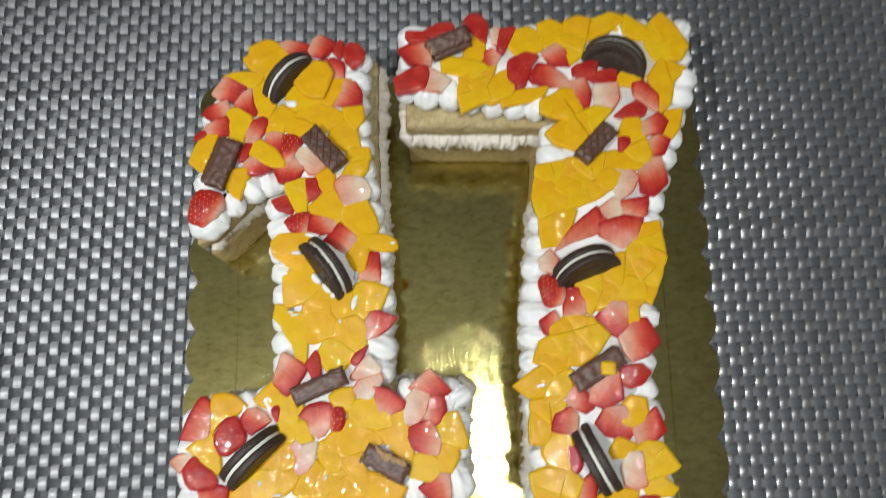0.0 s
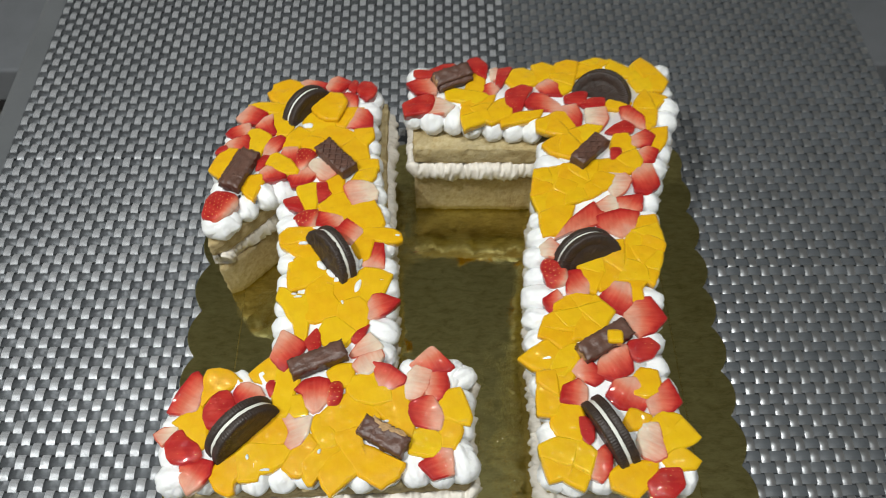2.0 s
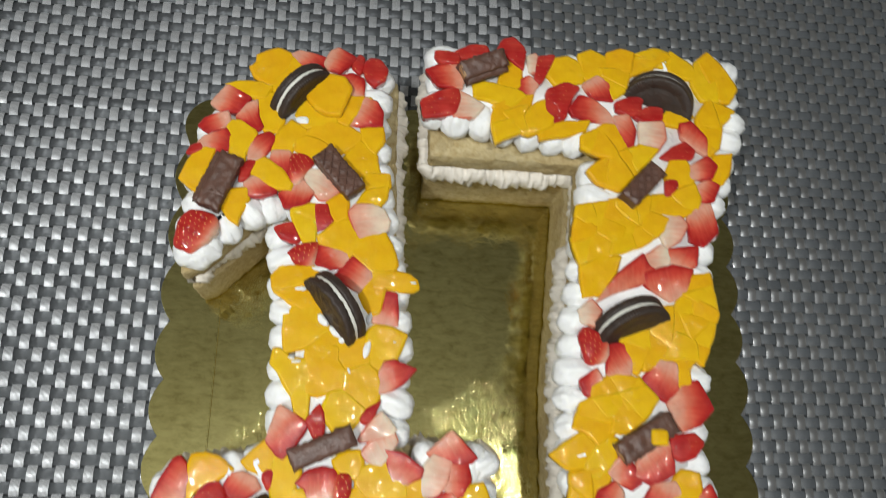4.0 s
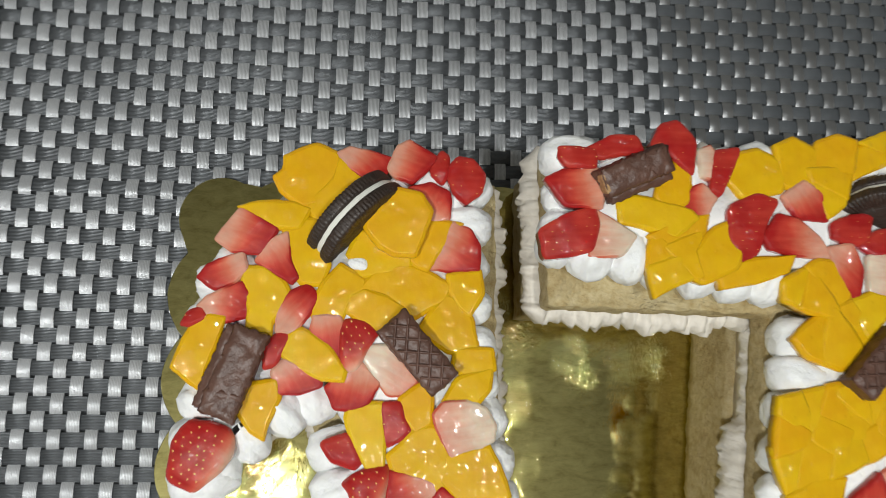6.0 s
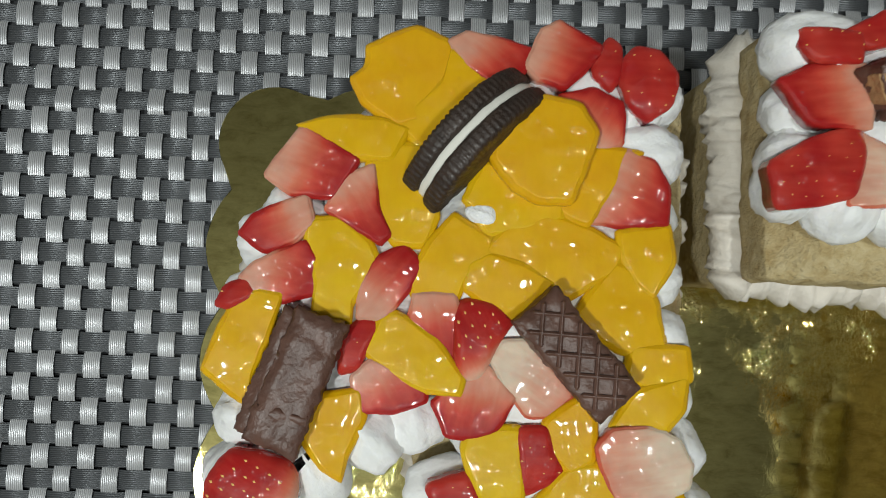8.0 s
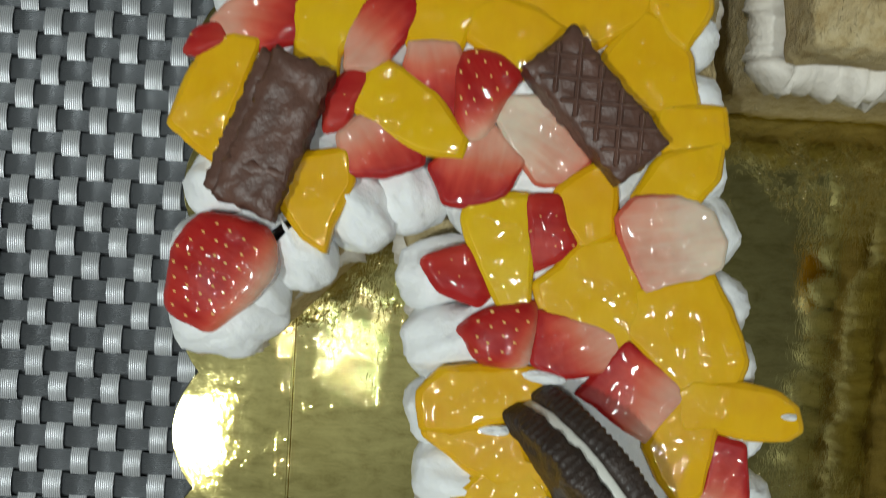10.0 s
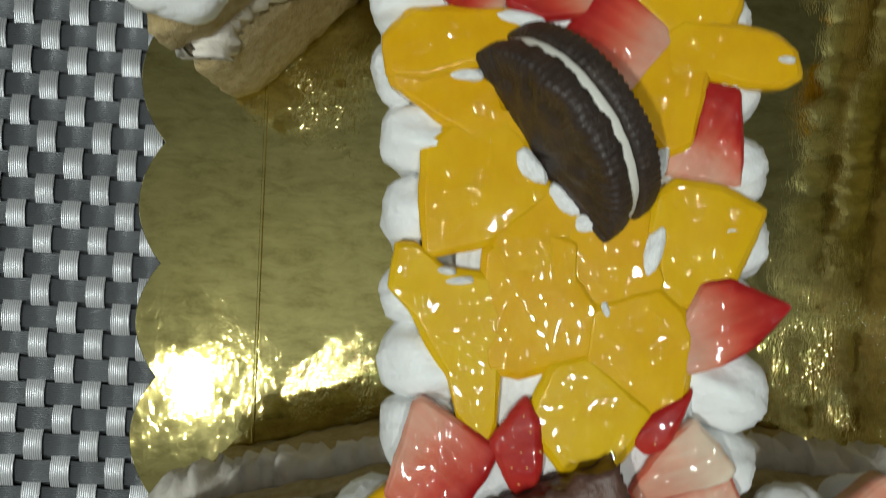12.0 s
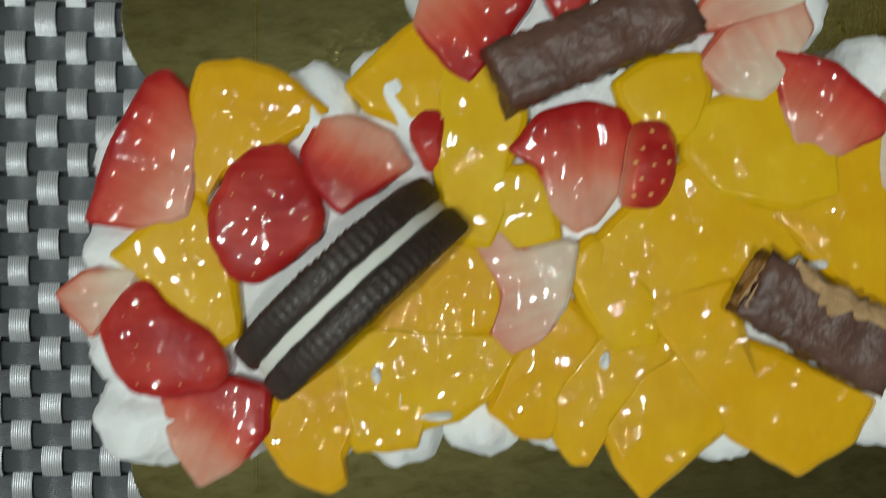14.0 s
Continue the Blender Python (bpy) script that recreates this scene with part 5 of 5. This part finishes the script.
peach(0.1194, 0.0628, 0.1055, [(-8.4, -2.8), (-1.4, -10.8), (6.6, -8.8), (5.6, -0.8), (12.6, 6.2), (12.5, 7.3), (-7.8, 7.5), (-10.4, 3.2)])
peach(0.1228, 0.0749, 0.1060, [(9, -6.1), (9.2, -5.9), (8.2, 5.1), (-2.8, 9.1), (-12, -6)])
pale_berry(0.0658, 0.0952, 0.1051, [(-5.8, -5.2), (2.2, -8.2), (7.2, 1.8), (1.2, 8.8), (-6.8, 1.8)], 0)
seeded_berry(0.0670, 0.0745, 0.1055, [(-5, -12.5), (10, -8.5), (9, 5.5), (-5, 13.5), (-10, 6.5)], 150)
cut_berry(0.0835, 0.0674, 0.1055, [(-8.5, -9.4), (5.5, -9.4), (8.5, 1.6), (7.5, 10.6), (-7.5, 7.6)], 120)
cut_berry(0.0653, 0.0520, 0.1051, [(-4.3, -6), (1.7, -9), (6.7, 2), (2.7, 9), (-7.3, 2)], 180)
cut_berry(0.1095, 0.0553, 0.1055, [(-4.5, -9.3), (3.5, -13.3), (8.5, -5.3), (8.5, 9.7), (-1.5, 11.7), (-12.5, 0.7)], -120)
cut_berry(0.1251, 0.0405, 0.1055, [(-10.1, -8.5), (-5.1, -14.5), (4.9, -10.5), (13.9, -1.5), (5.9, 14.5), (-3.1, 12.5), (-13.1, 1.5)], 0)
peach(0.0741, 0.0489, 0.1055, [(-8.1, -6.9), (-7.9, -7.2), (9.6, -3.1), (3.6, 9.1), (-8.1, 1.1)])
peach(0.0774, 0.0400, 0.1060, [(-11.4, 2), (-4.4, -7), (11, -3.7), (5.6, 7.1), (-11.4, 3.2)])
peach(0.0848, 0.0518, 0.1055, [(9.4, 3), (9.2, 3.2), (-5.8, 7.2), (-8.3, 5.4), (-0.4, -10.7)])
peach(0.0909, 0.0451, 0.1060, [(-4, -9.2), (1.1, -8.1), (7.1, 4.9), (3.1, 9.9), (1.9, 10.2), (-7.3, -2.5)])
peach(0.0849, 0.0344, 0.1058, [(-8.9, -9.4), (0.1, -9.4), (11.1, -1.4), (11.4, -1.1), (-1.2, 12.4), (-3.9, 11.6)])
peach(0.0940, 0.0429, 0.1063, [(1.1, -10.5), (2, -9.9), (10, 1.1), (3, 8.1), (-11.9, 3.5)])
peach(0.0663, 0.0273, 0.1055, [(-5.3, -3.3), (0.7, -9.3), (10.7, -3.3), (11.4, 3.8), (-9.2, 7.4), (-12.3, -1.3)])
peach(0.0677, 0.0365, 0.1060, [(9.9, -6.8), (10.3, -2.5), (1.3, 8.5), (-8.7, 3.5), (-11, -3.2)])
peach(0.0541, 0.0120, 0.1055, [(-5.1, -8), (6.9, -8), (10.9, 3), (3.9, 11), (-14.1, -1)])
peach(0.0687, 0.0096, 0.1055, [(-9.7, -10.6), (-1.7, -10.6), (7.3, -1.6), (9.3, 9.4), (0.3, 11.4), (-8.7, -3.6)])
skin_berry(0.1198, 0.0166, 0.1055, [(-3.8, -9.6), (6.2, -6.6), (13.2, 2.4), (6.2, 8.4), (-7.8, 6.4), (-12.8, -1.6)])
cut_berry(0.1008, 0.0063, 0.1060, [(-1.8, -11.3), (10.2, -5.3), (10.2, 0.7), (8.2, 12.7), (-7.8, 6.7), (-12.8, -6.3)], -60)
cut_berry(0.0826, 0.0009, 0.1055, [(-5.6, -3.9), (3.4, -8.9), (9.4, -4.9), (6.4, 3.1), (-1.6, 10.1), (-10.6, 0.1)], 0)
peach(0.0556, -0.0171, 0.1055, [(3.4, -9.9), (9.3, 1.8), (-4.9, 13.4), (-6.6, -8.9)])
peach(0.0572, -0.0049, 0.1060, [(4.4, 7), (-6.2, 4.9), (-6.7, -0.5), (4.8, -9.9)])
peach(0.0656, -0.0048, 0.1055, [(-1.4, -11.8), (-0.6, -10.2), (7.4, 2.8), (5.4, 8.8), (-5.4, 6.6), (-5, -8.9)])
cut_berry(0.0729, -0.0139, 0.1055, [(-0.9, -7.1), (6.1, -9.1), (8.1, 3.9), (3.1, 9.9), (-6.9, 4.9), (-9.9, -5.1)], 170)
peach(0.0670, -0.0318, 0.1055, [(-5, -12.2), (6, -12.2), (9, 1.8), (6, 12.8), (-5, 11.8), (-10, -1.2)])
skin_berry(0.0771, -0.0371, 0.1055, [(-5.1, -4.9), (-0.1, -11.9), (4.9, -6.9), (5.9, 4.1), (-4.1, 13.1)])
peach(0.0571, -0.0602, 0.1055, [(-7.1, 3.2), (-4.1, -7.8), (2.9, -5.8), (5.5, -7.3), (9, 2.4), (-7.7, 8.6)])
peach(0.0601, -0.0501, 0.1060, [(5.5, -9), (10.7, 5.6), (-0.1, 7.1), (-11.1, 3.1), (-10.5, -3.1)])
peach(0.0689, -0.0642, 0.1055, [(-7.5, -2.7), (3.1, -8.8), (7.1, 0.2), (7.8, 1.9), (-3.3, 9.2)])
peach(0.0731, -0.0535, 0.1060, [(3.1, -10.1), (7.9, 1.5), (0.9, 8.5), (-3.7, 9.1), (-8, -2.9)])
cut_berry(0.0850, -0.0578, 0.1055, [(-7, -8.2), (-1, -11.2), (5, -3.2), (7, 11.8), (1, 9.8), (-6, 1.8)], 0)
cut_berry(0.1065, -0.0146, 0.1055, [(-6.5, -8.4), (7.5, -10.4), (12.5, -3.4), (5.5, 10.6), (-6.5, 9.6), (-13.5, -0.4)], -120)
peach(0.1187, -0.0072, 0.1058, [(-7.7, -6.8), (-0.7, -8.8), (8.3, -4.8), (7.3, 7.2), (-1.7, 9.2), (-8.7, 1.2)])
cut_berry(0.1287, -0.0180, 0.1055, [(-8.7, -9), (3.3, -8), (10.3, -2), (4.3, 13), (-2.7, 7), (-10.7, -1)], 0)
peach(0.1095, -0.0314, 0.1055, [(-5.5, -5.6), (5.5, -3.6), (8.5, 2.4), (-2.5, 6.4), (-7.5, -1.6)])
pale_berry(0.1164, -0.0454, 0.1055, [(-6.4, -8.6), (0.6, -11.6), (7.6, -8.6), (5.6, 11.4), (-3.4, 11.4), (-8.4, 1.4)], -30)
peach(0.1269, -0.0355, 0.1055, [(10.9, 2.7), (8.1, 6.5), (-0.9, 8.5), (-7.9, 2.5), (-5.7, -12.5)])
peach(0.1326, -0.0430, 0.1060, [(-10.6, -11), (-2.6, -6), (8.4, -3), (12.4, 0), (4.3, 11.4), (-11.7, -3.3)])
peach(0.1322, -0.0558, 0.1053, [(-6.2, -5.2), (6.8, -5.2), (10.8, -1.2), (-0.2, 7.8), (-10.2, 0.8)])
peach(0.1031, -0.0661, 0.1055, [(-12.1, -5.9), (-0.1, -10.9), (11.9, -0.9), (13.9, 8.1), (-3.1, 8.1), (-13.1, 2.1)])
skin_berry(0.1217, -0.0704, 0.1060, [(-9.7, -8.6), (2.3, -9.6), (11.3, -1.6), (10.3, 9.4), (-1.7, 9.4), (-12.7, 0.4)])
peach(0.1010, 0.0210, 0.1165, [(-3.4, -2.6), (3.2, -3), (3.6, 2.8), (-3, 3.2)])  # small cube


# ---- cookies and chocolate wafers ----
def lathe_disc(radius, z0, z1, bevel, ridges=0, lumps=0.0003):
    turns = 4 * ridges if ridges else 96
    verts, faces = [], []
    levels = [(0.0, z0), (radius - bevel * 1.6, z0), (radius - bevel * 0.4, z0 + bevel * 0.5), (radius, z0 + bevel * 1.5), (radius, z1 - bevel * 1.5), (radius - bevel * 0.4, z1 - bevel * 0.5), (radius - bevel * 1.6, z1), (radius * 0.76, z1), (radius * 0.74, z1 - 0.0003), (radius * 0.66, z1 - 0.0003), (radius * 0.64, z1 - 0.0001), (radius * 0.5, z1), (radius * 0.36, z1), (radius * 0.22, z1), (radius * 0.1, z1), (0.0, z1)]
    for r, z in levels:
        for j in range(turns):
            a = 2 * math.pi * j / turns
            deep = (0.0, 0.35, 1.0, 0.35)[j % 4] * (0.75 + 0.5 * noise.noise(Vector((j // 4 * 1.7, z * 900, 2.0)))) if ridges else 0.0
            groove = 1 - (0.015 * deep if r > radius * 0.9 else 0)
            face = 0.0005 * deep if radius * 0.70 < r < radius * 0.99 and z > z1 - bevel else 0
            wob = lumps * noise.noise(Vector((r * math.cos(a) * 300, r * math.sin(a) * 300, z * 300)))
            verts.append((r * groove * math.cos(a), r * groove * math.sin(a), z - face + wob))
    for k in range(len(levels) - 1):
        for j in range(turns):
            i = (j + 1) % turns
            faces.append((k * turns + j, k * turns + i, (k + 1) * turns + i, (k + 1) * turns + j))
    return verts, faces


COOKIE_HALF = mesh_of("cookie_half", *lathe_disc(0.0248, -0.0029, 0.0029, 0.0009, 84), M_COOKIE)
COOKIE_WORN = mesh_of("cookie_half", *lathe_disc(0.0248, -0.0029, 0.0029, 0.0009, 84, 0.0012), M_COOKIE)
COOKIE_MIDDLE = mesh_of("cream_middle", *lathe_disc(0.0236, -0.0012, 0.0012, 0.0003), M_COOKIE_CREAM)


def sandwich_cookie(x, y, z, facing, lean, worn=False):
    """A round cookie on edge. facing: the plan angle of its upper face; lean: how far that face is turned up."""
    m = Matrix.Translation((x, y, z)) @ Matrix.Rotation(radians(facing), 4, "Z") @ Matrix.Rotation(radians(90 - lean), 4, "Y")
    ob = thing("sandwich_cookie", "black cocoa sandwich cookie with white cream, stuck upright in cream", "cookie", "sandwich cookies on the cakes", m=m)
    part("cookie_half", COOKIE_WORN if worn else COOKIE_HALF, None, ob, m=pose(0, 0, 0.0040))
    part("cookie_half", COOKIE_HALF, None, ob, m=pose(0, 0, -0.0040, 180))
    part("cream_middle", COOKIE_MIDDLE, None, ob, "white cream layer")
    return ob


sandwich_cookie(-0.1186, 0.2378, 0.0870, -43, 8)
sandwich_cookie(-0.0912, 0.0938, 0.0930, -143, 15, True)
sandwich_cookie(-0.1364, -0.0337, 0.0945, -46, 4)
sandwich_cookie(0.1202, 0.2422, 0.0980, -114, 30)
sandwich_cookie(0.0925, 0.0873, 0.0990, -70, 26)
sandwich_cookie(0.0927, -0.0381, 0.0985, 207, -10)


def bar_mesh(length, width, tall, seed, rugged=1.0):
    """A chocolate bar with uneven, chipped sides, as a grid bent over a box."""
    nx, ny, nz = round(length / 0.0011), round(width / 0.0011), round(tall / 0.0012)
    bm = bmesh.new()
    box(bm, -length / 2, length / 2, -width / 2, width / 2, -tall, 0)
    for axis, cuts in ((0, nx), (1, ny), (2, nz)):
        edges = [e for e in bm.edges if abs((e.verts[0].co - e.verts[1].co).normalized()[axis]) > 0.9]
        bmesh.ops.subdivide_edges(bm, edges=edges, cuts=cuts, use_grid_fill=True)
    for v in bm.verts:
        p = v.co.copy()
        ex, ey, ez = length / 2 - abs(p.x), width / 2 - abs(p.y), -p.z
        side = max(0.0, 1 - min(ex, ey) / 0.0022)
        soft = 0.0011 * side * max(0.0, 1 - ez / 0.0015)
        chip = noise.noise(Vector((p.x * 420 + seed, p.y * 420, p.z * 300))) + 0.7 * noise.noise(Vector((p.x * 150, p.y * 150 + seed, p.z * 120)))
        v.co += noise.noise_vector(p * 130 + Vector((seed, 0, 0))) * 0.0004
        if ex < 0.0022:
            v.co.x += math.copysign(0.0010 * rugged * chip * side, p.x)
        if ey < 0.0022:
            v.co.y += math.copysign(0.0010 * rugged * chip * side, p.y)
        lump = 0.00045 * noise.noise(Vector((p.x * 230 + seed, p.y * 330, seed))) - 0.0011 * max(0.0, noise.noise(Vector((p.x * 520, p.y * 520, seed + 5))) - 0.38)
        v.co.z += -soft + rugged * (lump if ez < 0.001 else 0.0)
    for f in bm.faces:
        f.smooth = True
    return bm


def chocolate_wafer(x, y, z, length, width, turn, seed, tall=0.010, tip=0.0, roll=0.0, waffled=False, broken=False, ledge=0, cracks=(), bare=False):
    ob = thing("chocolate_wafer", "milk chocolate covered wafer piece on whipped cream", "wafer", "chocolate wafer pieces", m=pose(x, y, z, roll, tip, turn))
    part("chocolate_coat", bar_mesh(length, width, tall, seed, 1.0 if waffled else 1.5), M_CHOC, ob)
    if waffled:
        tagged(ob, "square chocolate wafer piece with a waffle grid on top")
        for k in range(-6, 7):
            for skew in (45, -45):
                c = k * 0.0050
                half = min(length, width) * 1.5
                bm = bmesh.new()
                way = Vector((math.cos(radians(skew)), math.sin(radians(skew))))
                side = Vector((-way.y, way.x))
                lo, hi = -half, half
                for axis, limit in ((0, length / 2 - 0.0008), (1, width / 2 - 0.0008)):
                    s0 = side[axis] * c
                    a, b = (-limit - s0) / way[axis], (limit - s0) / way[axis]
                    lo, hi = max(lo, min(a, b)), min(hi, max(a, b))
                if hi - lo < 0.002:
                    bm.free()
                    continue
                box(bm, lo, hi, c - 0.0006, c + 0.0006, -0.0006, 0.0011, 0.0005, 1)
                bmesh.ops.rotate(bm, verts=bm.verts, matrix=Matrix.Rotation(radians(skew), 3, "Z"))
                part("waffle_ridge", bm, M_CHOC, ob)
    if ledge:
        bm = bar_mesh(length * 0.93, 0.0052, tall - 0.0022, seed + 20, 1.5)
        part("side_ledge", bm, M_CHOC, ob, "chipped lower chocolate edge", m=pose(0, ledge * (width / 2 + 0.0008), -0.0022))
    for c in cracks:
        bm = bar_mesh(0.0022, width * 0.9, 0.002, seed + 30, 1.5)
        part("broken_rim", bm, M_CHOC, ob, m=pose(c, 0, 0.0007, 0, 0, 8))
    if bare:
        part("bare_wafer_edge", bar_mesh(length * 0.72, 0.0034, 0.006, seed + 40, 2.2), M_WAFER, ob, "pale crumbly wafer where the chocolate broke off", m=pose(length * 0.06, width / 2 - 0.0016, 0.0006))
    if broken:
        bm = bmesh.new()
        box(bm, -length / 2 - 0.0006, -length / 2 + 0.004, -width / 2 + 0.0012, width / 2 - 0.0012, -tall + 0.001, -0.0012, 0.0008, 1)
        for v in bm.verts:
            v.co += noise.noise_vector(v.co * 700) * 0.0008
        part("wafer_filling", bm, M_WAFER, ob, "pale broken wafer end")
    return ob


chocolate_wafer(-0.1650, 0.1720, 0.1035, 0.036, 0.0138, 70, 1, ledge=1, cracks=(-0.009,))
chocolate_wafer(-0.0920, 0.1812, 0.1060, 0.034, 0.0140, -48, 2, waffled=True)
chocolate_wafer(-0.0928, 0.0127, 0.1055, 0.037, 0.0115, 23, 3)
chocolate_wafer(-0.0481, -0.0388, 0.1045, 0.031, 0.0125, -29, 4, broken=True, cracks=(-0.006,), bare=True)
chocolate_wafer(0.1025, 0.1798, 0.1145, 0.031, 0.0125, 47, 5, waffled=True)
chocolate_wafer(0.0950, 0.0210, 0.1135, 0.037, 0.0130, 31, 6, broken=True)
chocolate_wafer(-0.0005, 0.2585, 0.1145, 0.031, 0.0115, 24, 7, broken=True, roll=14, ledge=-1, cracks=(0.004, 0.012))


def crumb(x, y, z, size, seed):
    bm = bmesh.new()
    bmesh.ops.create_icosphere(bm, subdivisions=1, radius=size)
    for v in bm.verts:
        v.co += noise.noise_vector(v.co * 900 + Vector((seed, 0, 0))) * size * 0.7
    ob = part("chocolate_crumb", bm, M_CHOC, None)
    ob.matrix_world = pose(x, y, z)
    tagged(ob, "tiny dark chocolate crumb on whipped cream", "crumb", "chocolate crumbs")


crumb(-0.0275, -0.0500, 0.0915, 0.0011, 1)
crumb(-0.0235, -0.0515, 0.0910, 0.0008, 2)
crumb(-0.0225, -0.0570, 0.0900, 0.0009, 3)
crumb(-0.0285, -0.0590, 0.0895, 0.0007, 4)


def cream_dab(x, y, across, along_y, turn):
    ob = part("cream_dab", random.Random(round(x * 1e4)).choice(SHELLS), None, None)
    ob.matrix_world = pose(x, y, 0.0966, 0, 0, turn) @ Matrix.Diagonal((across / 0.011, along_y / 0.010, 0.20, 1))
    tagged(ob, "small dab of white cream among the peaches", "cream", "cream dabs")


cream_dab(-0.0430, 0.1120, 0.0020, 0.0010, 0)
cream_dab(-0.0700, 0.0700, 0.0020, 0.0060, -15)
cream_dab(-0.0880, -0.0470, 0.0010, 0.0020, -10)
cream_dab(-0.1320, -0.0500, 0.0010, 0.0020, 9)
cream_dab(-0.0800, 0.0570, 0.0010, 0.0020, 16)
cream_dab(-0.1140, 0.0640, 0.0020, 0.0010, -5)
cream_dab(-0.1200, -0.0580, 0.0030, 0.0010, 5)
cream_dab(-0.1110, 0.0620, 0.0030, 0.0010, 5)
cream_dab(-0.1170, 0.2180, 0.0040, 0.0030, -10)
cream_dab(-0.0470, -0.0280, 0.0020, 0.0010, 5)
cream_dab(-0.0970, 0.0870, 0.0022, 0.0050, 38)
cream_dab(-0.0895, 0.0800, 0.0018, 0.0050, 45)
cream_dab(-0.0845, 0.0755, 0.0024, 0.0026, 30)
cream_dab(-0.1110, 0.1060, 0.0034, 0.0014, 0)
cream_dab(-0.1000, 0.1185, 0.0050, 0.0018, -8)
cream_dab(-0.0690, 0.0890, 0.0014, 0.0040, -10)
